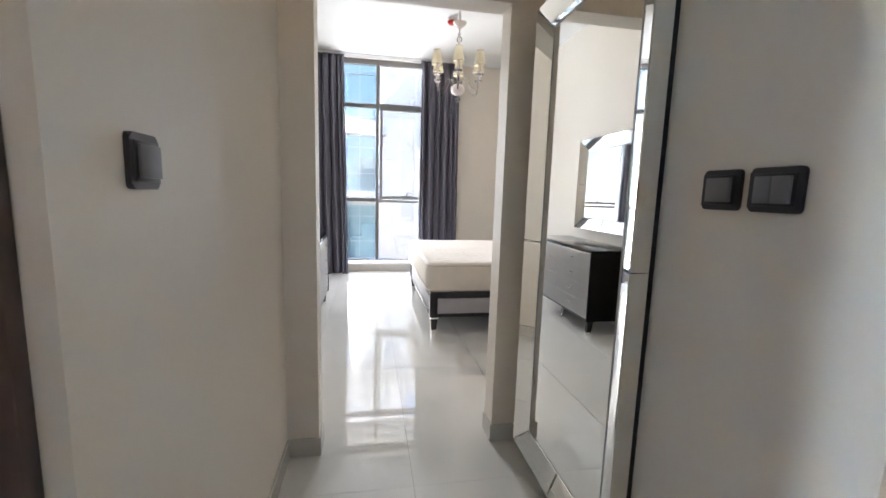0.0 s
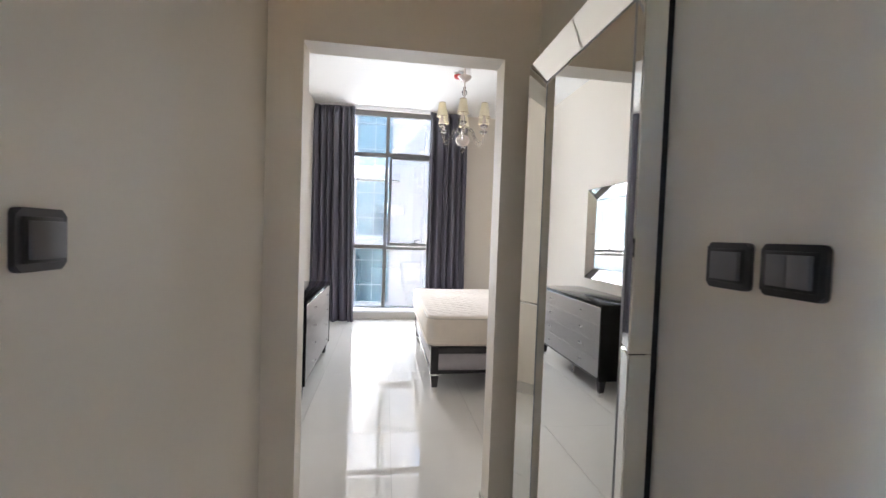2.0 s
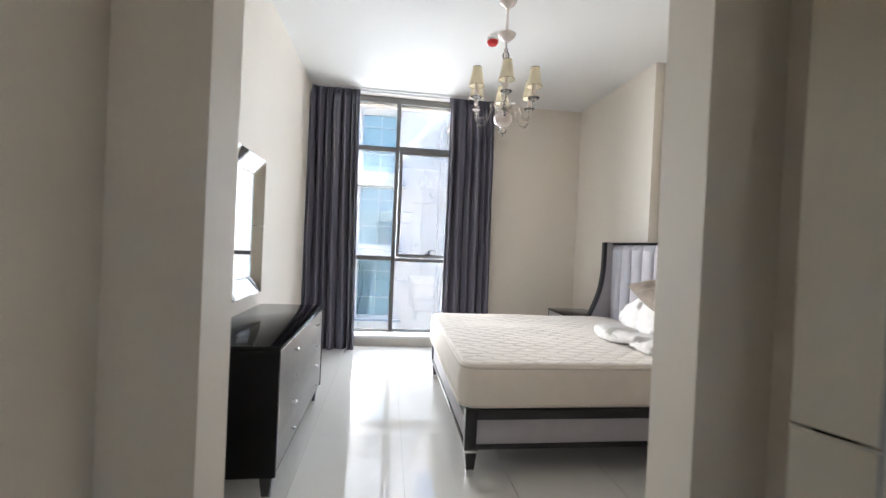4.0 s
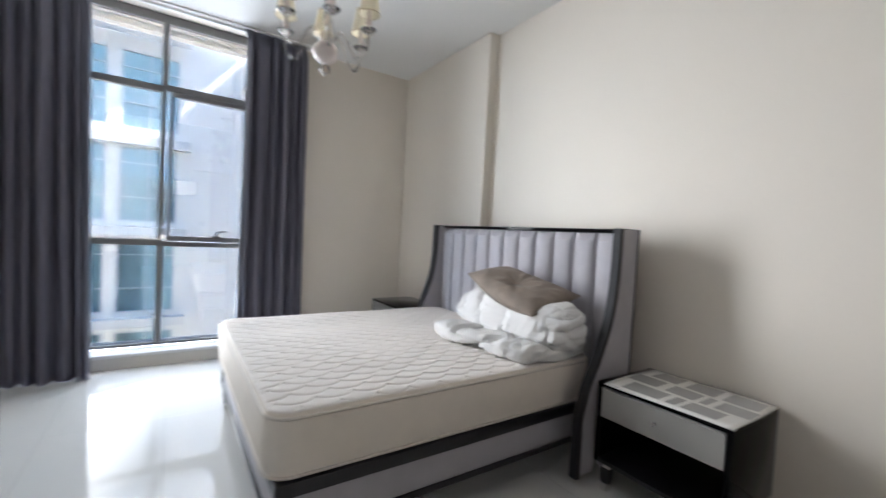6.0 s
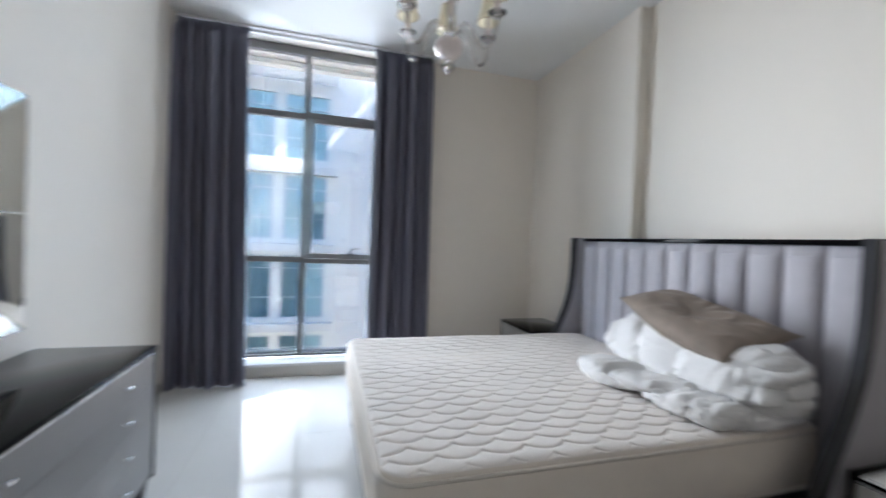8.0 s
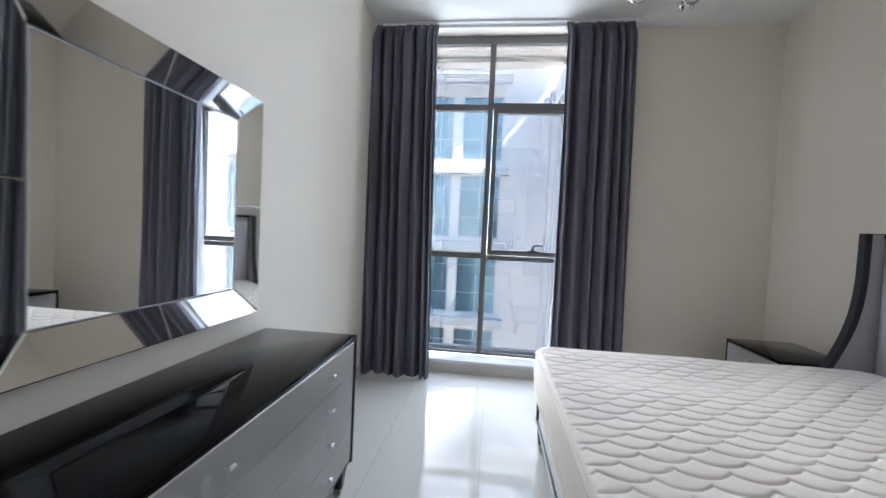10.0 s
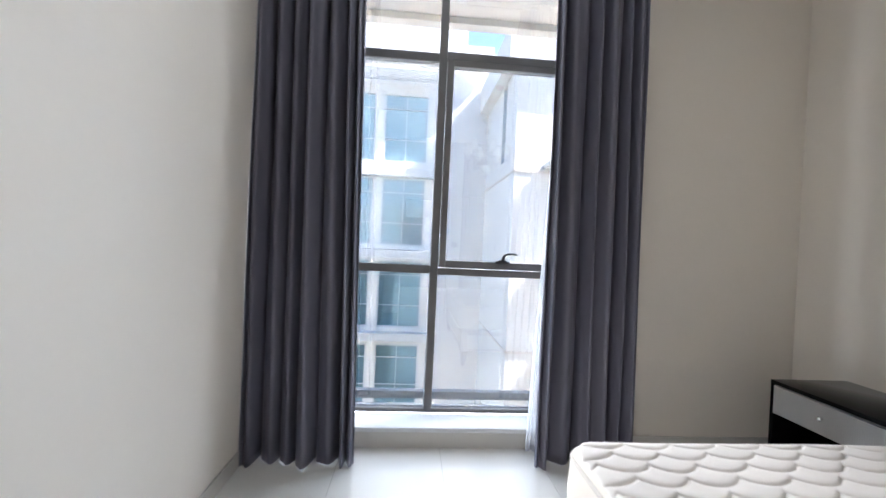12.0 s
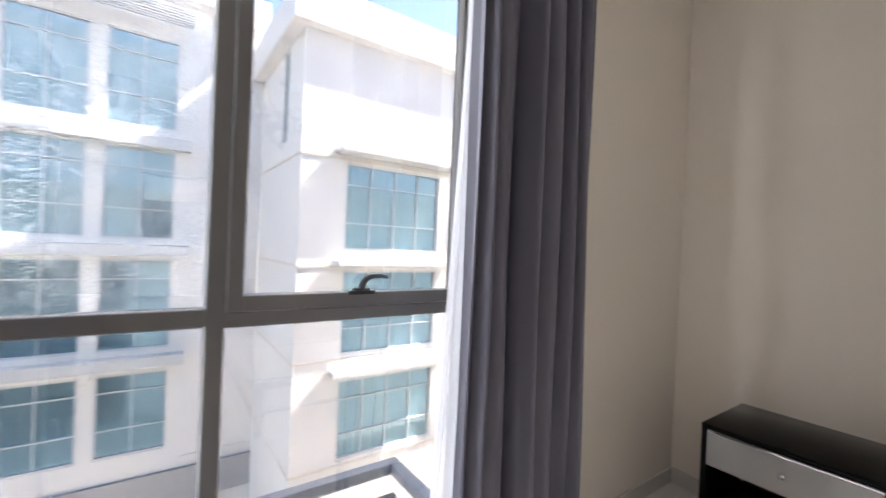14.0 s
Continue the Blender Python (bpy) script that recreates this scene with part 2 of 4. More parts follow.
def tube(bm, pts, r, seg=8, closed=False):
    """Round tube along points; r may be a number or a list."""
    n = len(pts)
    pts = [Vector(p) for p in pts]
    rings = []
    for i, p in enumerate(pts):
        a = pts[(i - 1) % n] if (closed or i > 0) else p
        b = pts[(i + 1) % n] if (closed or i < n - 1) else p
        d = (b - a).normalized()
        u = d.cross(Vector((0, 0, 1)))
        if u.length < 1e-3:
            u = d.cross(Vector((1, 0, 0)))
        u.normalize()
        w = u.cross(d).normalized()
        rr = r[i] if isinstance(r, (list, tuple)) else r
        rings.append([bm.verts.new(p + rr * (math.cos(2 * math.pi * k / seg) * u + math.sin(2 * math.pi * k / seg) * w)) for k in range(seg)])
    m = n if closed else n - 1
    for i in range(m):
        a, b = rings[i], rings[(i + 1) % n]
        for k in range(seg):
            j = (k + 1) % seg
            bm.faces.new((a[k], a[j], b[j], b[k]))
    if not closed:
        bm.faces.new(rings[0][::-1])
        bm.faces.new(rings[-1])
    return bm


def prism(bm, outline, axis, a, b):
    """Outline of 2D points pushed along an axis from a to b; x: (y, z), y: (x, z), z: (x, y)."""
    def put(p, t):
        return {"x": (t, p[0], p[1]), "y": (p[0], t, p[1]), "z": (p[0], p[1], t)}[axis]
    f = [bm.verts.new(put(p, a)) for p in outline]
    g = [bm.verts.new(put(p, b)) for p in outline]
    n = len(outline)
    bm.faces.new(f)
    bm.faces.new(g[::-1])
    for i in range(n):
        j = (i + 1) % n
        bm.faces.new((f[i], g[i], g[j], f[j]))
    return bm


def sheet(bm, nu, nv, fn):
    """Grid of points fn(u, v), u and v from 0 to 1."""
    vs = [[bm.verts.new(fn(i / nu, j / nv)) for j in range(nv + 1)] for i in range(nu + 1)]
    for i in range(nu):
        for j in range(nv):
            bm.faces.new((vs[i][j], vs[i + 1][j], vs[i + 1][j + 1], vs[i][j + 1]))
    return bm


def taper(bm, cx, cy, z0, z1, w0, w1, bevel=0.004):
    """Square leg, w0 wide below and w1 above."""
    r = bmesh.ops.create_cube(bm, size=1.0)
    for v in r["verts"]:
        w = w1 if v.co.z > 0 else w0
        v.co = Vector((cx + v.co.x * w, cy + v.co.y * w, z1 if v.co.z > 0 else z0))
    es = list({e for v in r["verts"] for e in v.link_edges})
    bmesh.ops.bevel(bm, geom=es, offset=bevel, segments=2, affect="EDGES")
    return bm


# ---- plan ----
XL, XR, XF = -0.135, 3.458, 3.363      # bedroom: west wall, east wall, east wall's thicker far part
YF, YD0, YD1 = 7.49, 2.935, 3.060      # window wall, doorway wall's two faces
H = 3.185                              # bedroom ceiling
CL, CR, YH, YE = 0.435, 1.585, 1.625, 1.510   # corridor walls and where each opens to the hall
DL, DR, DH = 0.578, 1.428, 2.10        # doorway opening
HC = 2.62                              # corridor and hall ceiling
WX0, WX1, WZ1 = -0.06, 1.92, 3.235      # window opening

structure("floor", boxed(-1.6, 3.7, -1.7, 7.74, -0.30, -0.003), GROUT, "grout bed under polished cream porcelain floor tiles")
structure("ceiling", boxed(-0.4, 3.7, YD0, YF, H, H + 0.3), CEIL, "plain white painted bedroom ceiling")
structure("ceiling_hall", boxed(-1.6, 3.7, -1.7, YD0, HC, H + 0.3), CEIL, "plain white painted corridor ceiling", category="ceiling")
structure("wall_west", boxed(XL - 0.25, XL, YD0, YF, -0.1, H + 0.05), WALL, "off-white painted bedroom wall behind the dresser")
structure("wall_east", boxed(XR, XR + 0.25, 2.4, YF, -0.1, H + 0.05), WALL, "off-white painted bedroom wall behind the bed")
structure("wall_east_column", boxed(XF, XR + 0.02, 5.94, YF, -0.1, H + 0.05, ), WALL, "off-white painted shallow column projecting from the wall", category="wall")
b = bmesh.new()
box(b, XL - 0.25, WX0, YF, 7.80, -0.1, 3.7)
box(b, WX1, XR + 0.25, YF, 7.80, -0.1, 3.7)
box(b, WX0, WX1, YF, 7.80, WZ1, 3.7)
box(b, WX0, WX1, YF, 7.80, -0.3, 0.10)
structure("wall_north", b, WALL, "off-white painted wall around the tall window")
b = bmesh.new()
box(b, XL - 0.25, DL, YD0, YD1, -0.1, H + 0.05)
box(b, DR, 1.66, YD0, YD1, -0.1, H + 0.05)
box(b, DL, DR, YD0, YD1, DH, H + 0.05)
structure("wall_doorway", b, WALL, "off-white painted wall with a frameless doorway opening")
structure("wall_wardrobe_niche", boxed(1.60, 3.7, 2.35, 2.47, -0.1, H + 0.05), WALL, "plain wall at the back of the wardrobe niche", category="wall")
structure("wall_corridor_west", boxed(CL - 0.12, CL, YH, YD0, -0.1, HC + 0.05), WALL, "off-white painted corridor wall with a switch")
structure("wall_corridor_east", boxed(CR, CR + 0.12, YE, 2.40, -0.1, HC + 0.05), WALL, "off-white painted corridor wall with two switches")
structure("wall_corridor_east_end", boxed(CR, CR + 0.075, 2.40, YD0, -0.1, HC + 0.05), WALL, "off-white painted corridor wall behind the leaning mirror", category="wall")
structure("wall_hall_west", boxed(-1.6, -1.48, -1.6, 1.5, -0.1, HC + 0.05), WALL, "plain off-white hall wall")
structure("wall_hall_east", boxed(2.9, 3.02, -1.6, YE, -0.1, HC + 0.05), WALL, "plain off-white hall wall")
# unseen opening added at the hall's end so daylight brightens the corridor
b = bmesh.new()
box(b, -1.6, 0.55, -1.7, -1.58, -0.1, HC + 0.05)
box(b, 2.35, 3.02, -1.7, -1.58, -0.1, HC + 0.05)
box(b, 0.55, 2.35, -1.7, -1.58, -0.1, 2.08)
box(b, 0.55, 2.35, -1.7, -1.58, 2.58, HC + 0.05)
structure("wall_hall_south", b, WALL, "plain off-white hall wall with an opening added for light")
fill_window = thing("hall_fill_window", (1.45, -1.64, 2.24), "unseen small bronze-tinted window added to brighten the corridor", "window", kind="structure")
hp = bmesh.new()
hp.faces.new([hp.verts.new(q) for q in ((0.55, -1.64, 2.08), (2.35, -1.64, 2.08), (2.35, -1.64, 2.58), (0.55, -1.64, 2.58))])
part("pane", hp, FILL_GLASS, fill_window, smooth=False).visible_shadow = False
structure("wall_hall_north_west", boxed(-1.6, CL - 0.12, YH, YH + 0.12, -0.1, HC + 0.05), WALL, "plain off-white hall wall beside the corridor", category="wall")
structure("wall_hall_north_east", boxed(CR + 0.12, 3.02, YE, YE + 0.12, -0.1, HC + 0.05), WALL, "plain off-white hall wall beside the corridor", category="wall")


def skirting(x0, x1, y0, y1):
    structure("baseboard", boxed(x0, x1, y0, y1, 0.0, 0.09, bevel=0.002, seg=1), SKIRT, "pale grey porcelain skirting along the wall foot", category="baseboard")


S = 0.011
skirting(XL, XL + S, YD1, YF)
skirting(XF - S, XF, 5.94, YF)
skirting(XF - S, XR, 5.94 - S, 5.94)
skirting(XR - S, XR, 3.10, 5.94 - S)
skirting(XL + S, WX0 + 0.02, YF - S, YF)
skirting(WX1 - 0.02, XF - S, YF - S, YF)
skirting(CL, CL + S, YH, YD0)
skirting(CR - S, CR, YE, YD0)
skirting(CL + S, DL + S, YD0 - S, YD0)
skirting(DR - S, CR - S, YD0 - S, YD0)
skirting(DL, DL + S, YD0, YD1)
skirting(DR - S, DR, YD0, YD1)

# low marble-topped kerb under the window
structure("window_sill", boxed(WX0, WX1, YF - 0.012, 7.70, 0.098, 0.128, bevel=0.005), SILL, "pale polished marble window sill on a low kerb", True, "sill")
structure("sill_kerb", boxed(WX0, WX1, YF - 0.006, YF + 0.05, 0.0, 0.0985), SKIRT, "pale grey porcelain face of the low window kerb", category="kerb")

# window: fixed lights on one side, an opening sash on the other
window = thing("window_1", (0.93, 7.72, 0.13), "tall grey aluminium window with four panes and one sash", "window", kind="structure")
MX = 0.928
fy0, fy1 = 7.715, 7.775
for nm, a in (("frame", (WX0, WX0 + 0.05, fy0, fy1, 0.128, WZ1)), ("frame", (WX1 - 0.05, WX1, fy0, fy1, 0.128, WZ1)),
              ("head", (WX0 + 0.05, WX1 - 0.05, fy0, fy1, 3.158, WZ1)), ("bottom_rail", (WX0 + 0.05, WX1 - 0.05, fy0, fy1, 0.128, 0.155)),
              ("mullion", (MX - 0.027, MX + 0.027, fy0 - 0.004, fy1, 0.155, 3.158)),
              ("transom", (WX0 + 0.05, MX - 0.027, fy0, fy1, 1.080, 1.136)), ("transom", (MX + 0.027, WX1 - 0.05, fy0, fy1, 1.074, 1.122)),
              ("transom", (WX0 + 0.05, MX - 0.027, fy0, fy1, 2.520, 2.580)), ("transom", (MX + 0.027, WX1 - 0.05, fy0, fy1, 2.540, 2.595))):
    part(nm, boxed(*a, bevel=0.003, seg=1), ALU, window, smooth=False)
sx0, sx1, sz0, sz1 = MX + 0.030, WX1 - 0.053, 1.125, 2.537
sash = part("sash", box(box(box(boxed(sx0, sx0 + 0.046, 7.709, 7.765, sz0, sz1, bevel=0.003, seg=1),
                                sx1 - 0.046, sx1, 7.709, 7.765, sz0, sz1, bevel=0.003, seg=1),
                            sx0 + 0.046, sx1 - 0.046, 7.709, 7.765, sz0, sz0 + 0.05, bevel=0.003, seg=1),
                        sx0 + 0.046, sx1 - 0.046, 7.709, 7.765, sz1 - 0.042, sz1, bevel=0.003, seg=1), ALU, window, "opening sash frame", smooth=False)
hb = bmesh.new()
box(hb, 1.345, 1.448, 7.686, 7.709, 1.168, 1.184, bevel=0.004)
box(hb, 1.365, 1.428, 7.688, 7.709, 1.183, 1.194, bevel=0.004)
tube(hb, [(1.396, 7.692, 1.190), (1.398, 7.688, 1.212), (1.406, 7.682, 1.228), (1.424, 7.678, 1.237), (1.46, 7.676, 1.238), (1.492, 7.676, 1.232)],
     [0.013, 0.011, 0.010, 0.009, 0.008, 0.005], seg=10)
part("window_handle", hb, BLACKPL, sash, "black curved lever handle")
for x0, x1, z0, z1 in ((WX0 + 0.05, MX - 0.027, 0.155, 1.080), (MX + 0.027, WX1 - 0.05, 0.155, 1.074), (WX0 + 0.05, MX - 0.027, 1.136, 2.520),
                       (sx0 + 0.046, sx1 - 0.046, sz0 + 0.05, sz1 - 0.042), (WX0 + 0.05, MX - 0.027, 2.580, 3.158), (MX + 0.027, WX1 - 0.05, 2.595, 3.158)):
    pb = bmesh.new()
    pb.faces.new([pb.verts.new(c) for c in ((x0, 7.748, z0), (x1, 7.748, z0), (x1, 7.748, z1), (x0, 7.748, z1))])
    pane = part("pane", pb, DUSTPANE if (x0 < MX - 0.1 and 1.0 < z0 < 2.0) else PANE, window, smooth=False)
    # lamp light passes untinted; the tint only darkens the view out
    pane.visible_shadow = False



def window_light(x0, x1, y, watts, aim, spread, color):
    """Area lamp at the tall window that stands in for daylight, towards the point aim."""
    d = bpy.data.lights.new("daylight_stand_in", "AREA")
    d.shape = "RECTANGLE"
    d.size, d.size_y = x1 - x0, 2.95
    d.energy = watts
    d.spread = radians(spread)
    d.color = color
    new("daylight_stand_in", d).matrix_world = look(((x0 + x1) / 2, y, 1.66), aim)


window_light(WX0, WX1, 7.79, DAY, ((WX0 + WX1) / 2, 5.0, 1.66), 180, (0.86, 0.93, 1.0))
# extra lamp on the room side of the panes, added to brighten the east wall
window_light(0.50, 1.25, 7.46, EAST_FILL, (3.30, 3.30, 1.00), 66, (1.0, 0.97, 0.92))


# ---- curtains ----
def curtain(name, xl0, xl1, xr0, xr1, ymid, folds, seed, mat, label, depth=0.074, z0=0.007, z1=3.17):
    """Pleated hanging: left and right edges at the foot (0) and the top (1); broad uneven folds with narrow deep gaps."""
    rng = random.Random(seed)
    w = [rng.uniform(0.42, 1.55) for _ in range(folds)]
    cuts = [sum(w[:i]) / sum(w) for i in range(folds + 1)]
    amp = [rng.uniform(0.65, 1.15) for _ in range(folds)]
    lean = [rng.uniform(-0.28, 0.28) for _ in range(folds)]
    back = [rng.uniform(-0.25, 0.35) for _ in range(folds + 1)]
    drift = [0.0] + [rng.uniform(-0.030, 0.030) for _ in range(folds - 1)] + [0.0]

    def at(u, v):
        z = z0 + (z1 - z0) * v
        xl, xr = xl0 + (xl1 - xl0) * v, xr0 + (xr1 - xr0) * v
        k = min(u * folds, folds - 1e-6)
        i = int(k)
        f = k - i
        head = max(0.0, min(1.0, (z - (z1 - 0.13)) / 0.10))
        sway = math.sin(1.7 * z + 2.1 * i + seed) * 0.35 + (1 - v)
        c0 = cuts[i] + drift[i] * sway
        c1 = cuts[i + 1] + drift[i + 1] * (math.sin(1.7 * z + 2.1 * (i + 1) + seed) * 0.35 + (1 - v))
        g = f + lean[i] * (0.5 + 0.5 * (1 - v)) * f * (1 - f)
        bulge = abs(math.sin(math.pi * g)) ** 0.8
        if (i == 0 and f < 0.5) or (i == folds - 1 and f > 0.5):
            bulge = max(bulge, 0.82)
        valley = back[i] * (1 - f) + back[i + 1] * f
        ripple = 0.10 * math.sin(2 * math.pi * f * 2 + 3 * lean[i] + 1.1 * z) * bulge
        y = ymid + depth * (0.95 + 0.3 * valley) - depth * 1.9 * amp[i] * (bulge + ripple) * (1 - 0.78 * head)
        y += 0.010 * (1 - v) * math.sin(2.6 * z + 1.7 * k) + 0.009 * head * math.sin(2 * math.pi * k * 5)
        # the cloth of a fold overhangs its gaps a little
        x = xl + (xr - xl) * (c0 + (c1 - c0) * (f - 0.07 * math.sin(2 * math.pi * f)))
        zz = z + (0.004 * math.sin(5 * k + seed) if v < 0.001 else 0.0)
        return (x, y, zz)

    cur = thing(name, ((xl0 + xr0) / 2, ymid, 0), label, "curtain", "window curtains")
    o = part("cloth", sheet(bmesh.new(), folds * 40, 56, at), mat, cur)
    m = o.modifiers.new("thickness", "SOLIDIFY")
    m.thickness = 0.003
    return cur


curtain("curtain", -0.131, -0.131, 0.497, 0.440, 7.318, 7, 3, CURTAIN, "dark grey satin pleated curtain hanging to the floor")
curtain("curtain", 1.545, 1.548, 2.145, 2.108, 7.318, 6, 8, CURTAIN, "dark grey satin pleated curtain, drawn aside beside the bed")
curtain("sheer_curtain", 1.530, 1.662, 1.74, 1.76, 7.425, 4, 5, SHEER, "thin white sheer curtain bunched behind the grey one", depth=0.022, z0=0.02)
track = thing("curtain_track", (1.0, 7.38, H), "white double curtain track fixed to the ceiling", "curtain rail")
part("rail", boxed(-0.125, 2.17, 7.325, 7.352, H - 0.016, H - 0.001, bevel=0.003), WHITEPL, track)
part("rail", boxed(-0.125, 2.17, 7.410, 7.437, H - 0.022, H - 0.001, bevel=0.003), WHITEPL, track)


# ---- mirrors with bevelled mirror borders ----
def bevel_mirror(name, label, width, height, border, depth, rise, m, splits=1):
    """Mirror in its own plane: x along the wall, y up, z out of the wall; border strips slope down to the glass."""
    t = thing(name, (0, 0, 0), label, "mirror")
    W, Hh, bd = width / 2, height, border
    part("backing", boxed(-W, W, 0, Hh, 0.0, depth - rise - 0.004, bevel=0.002, seg=1), MIRSIDE, t, "dull silver backing box", smooth=False)
    part("glass", boxed(-W + bd, W - bd, bd, Hh - bd, depth - rise - 0.003, depth - rise, bevel=0.0008, seg=1), MIRROR, t, "plain mirror glass", smooth=False)
    g = 0.0015
    lo, hi = depth - rise, depth

    def strip(o0, o1, i0, i1):
        bm = bmesh.new()
        f = [bm.verts.new(c) for c in ((*o0, hi), (*o1, hi), (*i1, lo), (*i0, lo))]
        k = [bm.verts.new(c) for c in ((*o0, 0.002), (*o1, 0.002), (*i1, 0.002), (*i0, 0.002))]
        bm.faces.new(f)
        bm.faces.new(k[::-1])
        for i in range(4):
            j = (i + 1) % 4
            bm.faces.new((f[i], k[i], k[j], f[j]))
        bmesh.ops.bevel(bm, geom=[e for e in bm.edges if e.verts[0] in f and e.verts[1] in f], offset=0.004, segments=1, affect="EDGES")
        part("bevelled_strip", bm, BEVEL, t, smooth=False)

    for s in (-1, 1):
        for k in range(splits):
            ya, yb = Hh * k / splits, Hh * (k + 1) / splits
            ia, ib = max(ya, bd), min(yb, Hh - bd)
            strip((s * W, ya + g), (s * W, yb - g), (s * (W - bd), ia + g), (s * (W - bd), ib - g))
    for ya, yi in ((0, bd), (Hh, Hh - bd)):
        for k in (0, 1):
            xa, xb = (-W, 0) if k == 0 else (0, W)
            ia, ib = max(xa, -W + bd), min(xb, W - bd)
            strip((xa + g, ya), (xb - g, ya), (ia + g, yi), (ib - g, yi))
    # thin dark line where the strips meet the glass
    e = bmesh.new()
    z0 = depth - rise
    for x0, x1, y0, y1 in ((-W + bd, W - bd, bd, bd + 0.004), (-W + bd, W - bd, Hh - bd - 0.004, Hh - bd), (-W + bd, -W + bd + 0.004, bd + 0.004, Hh - bd - 0.004), (W - bd - 0.004, W - bd, bd + 0.004, Hh - bd - 0.004)):
        box(e, x0, x1, y0, y1, z0, z0 + 0.0015)
    part("seam", e, GREYALU, t, smooth=False)
    ORIGIN[t] = Vector((0, 0, 0))
    t.matrix_world = m
    return t


# hung mirror: its own x runs along +y of the room, its z along +x
M_WEST = Matrix(((0, 0, 1, XL + 0.003), (1, 0, 0, 4.972), (0, 1, 0, 0.900), (0, 0, 0, 1)))
bevel_mirror("wall_mirror", "large rectangular mirror with angled glass border above the dresser", 1.058, 0.988, 0.120, 0.056, 0.048, M_WEST, 2)
# tall mirror hung a little off the corridor wall
M_CORRIDOR = Matrix(((0, 0, -1, 1.566), (-1, 0, 0, 2.440), (0, 1, 0, 0.072), (0, 0, 0, 1)))
tall = bevel_mirror("corridor_mirror", "tall full-length mirror with angled glass border hung on the wall", 0.780, 1.963, 0.098, 0.062, 0.042, M_CORRIDOR, 2)
# fills the gap behind the mirror with a dark line
part("back_board", boxed(-0.383, 0.383, 0.006, 1.957, 1.567 - CR, -0.0005), BLACKFR, tall, "dark board filling the gap to the wall", smooth=False)


def ribbed(back, front, y0, y1, z0, z1, pitch=0.010, relief=1.0):
    """Drawer front whose face, at x = front, carries fine half-round upright ribs between flat margins."""
    s = 1 if front > back else -1
    n = round((y1 - y0 - 0.012) / pitch)
    w = (y1 - y0 - 0.012) / n
    line = [(back, y0), (front, y0), (front, y0 + 0.006)]
    for k in range(n):
        for f, d in ((0.12, 0.0014), (0.5, 0.0022), (0.88, 0.0014), (1.0, 0.0)):
            line.append((front + s * relief * (d - 0.0022), y0 + 0.006 + w * (k + f)))
    line += [(front, y1 - 0.006), (front, y1), (back, y1)]
    return prism(bmesh.new(), line, "z", z0, z1)


# ---- dresser ----
dresser = thing("dresser", (0.115, 4.983, 0), "black lacquered dresser with four wide silver ribbed drawers", "dresser")
dx0, dx1, dy0, dy1, dz0, dz1 = XL + 0.012, 0.360, 4.313, 5.652, 0.145, 0.786
part("top", boxed(dx0, dx1 + 0.006, dy0, dy1, dz1 - 0.022, dz1, bevel=0.003), LACQUER, dresser, "glossy black glass top")
part("side_panel", boxed(dx0, dx1 + 0.006, dy0, dy0 + 0.022, dz0, dz1 - 0.0225, bevel=0.002), LACQUER, dresser)
part("side_panel", boxed(dx0, dx1 + 0.006, dy1 - 0.022, dy1, dz0, dz1 - 0.0225, bevel=0.002), LACQUER, dresser)
part("carcass", boxed(dx0 + 0.003, dx1 - 0.024, dy0 + 0.0225, dy1 - 0.0225, dz0, dz1 - 0.0225), LACQUER, dresser)
part("plinth_rail", boxed(dx1 - 0.023, dx1 - 0.004, dy0 + 0.0225, dy1 - 0.0225, dz0, dz0 + 0.016), BLACKFR, dresser)
part("front_trim", boxed(dx1 - 0.004, dx1 + 0.004, dy0 + 0.0225, dy1 - 0.0225, dz1 - 0.030, dz1 - 0.0225, bevel=0.001), CHROME, dresser, "thin chrome edge strip")
dh = (dz1 - 0.031 - dz0 - 0.017) / 4
for i in range(4):
    za = dz0 + 0.018 + i * dh
    d = part("drawer", ribbed(dx1 - 0.023, dx1, dy0 + 0.025, dy1 - 0.025, za, za + dh - 0.002, relief=1.8), SILVER, dresser, "silver ribbed drawer front", smooth=False)
    for yy in (dy0 + 0.33, dy1 - 0.33):
        kb = bmesh.new()
        tube(kb, [(dx1 - 0.001, yy, za + dh * 0.55), (dx1 + 0.020, yy, za + dh * 0.55)], 0.005, 10)
        tube(kb, [(dx1 + 0.020, yy - 0.012, za + dh * 0.55), (dx1 + 0.020, yy + 0.012, za + dh * 0.55)], 0.009, 12)
        part("knob", kb, CHROME, d, "small chrome knob")
for xx in (dx0 + 0.045, dx1 - 0.045):
    for yy in (dy0 + 0.05, dy1 - 0.05):
        lg = part("leg", taper(bmesh.new(), xx, yy, 0.035, dz0, 0.040, 0.062), BLACKFR, dresser)
        part("foot_cap", taper(bmesh.new(), xx, yy, 0.0, 0.036, 0.036, 0.042), CHROME, lg, "chrome foot cap")
part("middle_foot", lathe(bmesh.new(), [(0.016, 0.0), (0.02, 0.01), (0.012, 0.03), (0.012, dz0)], dx1 - 0.10, (dy0 + dy1) / 2, 14), CHROME, dresser, "adjustable chrome middle foot")


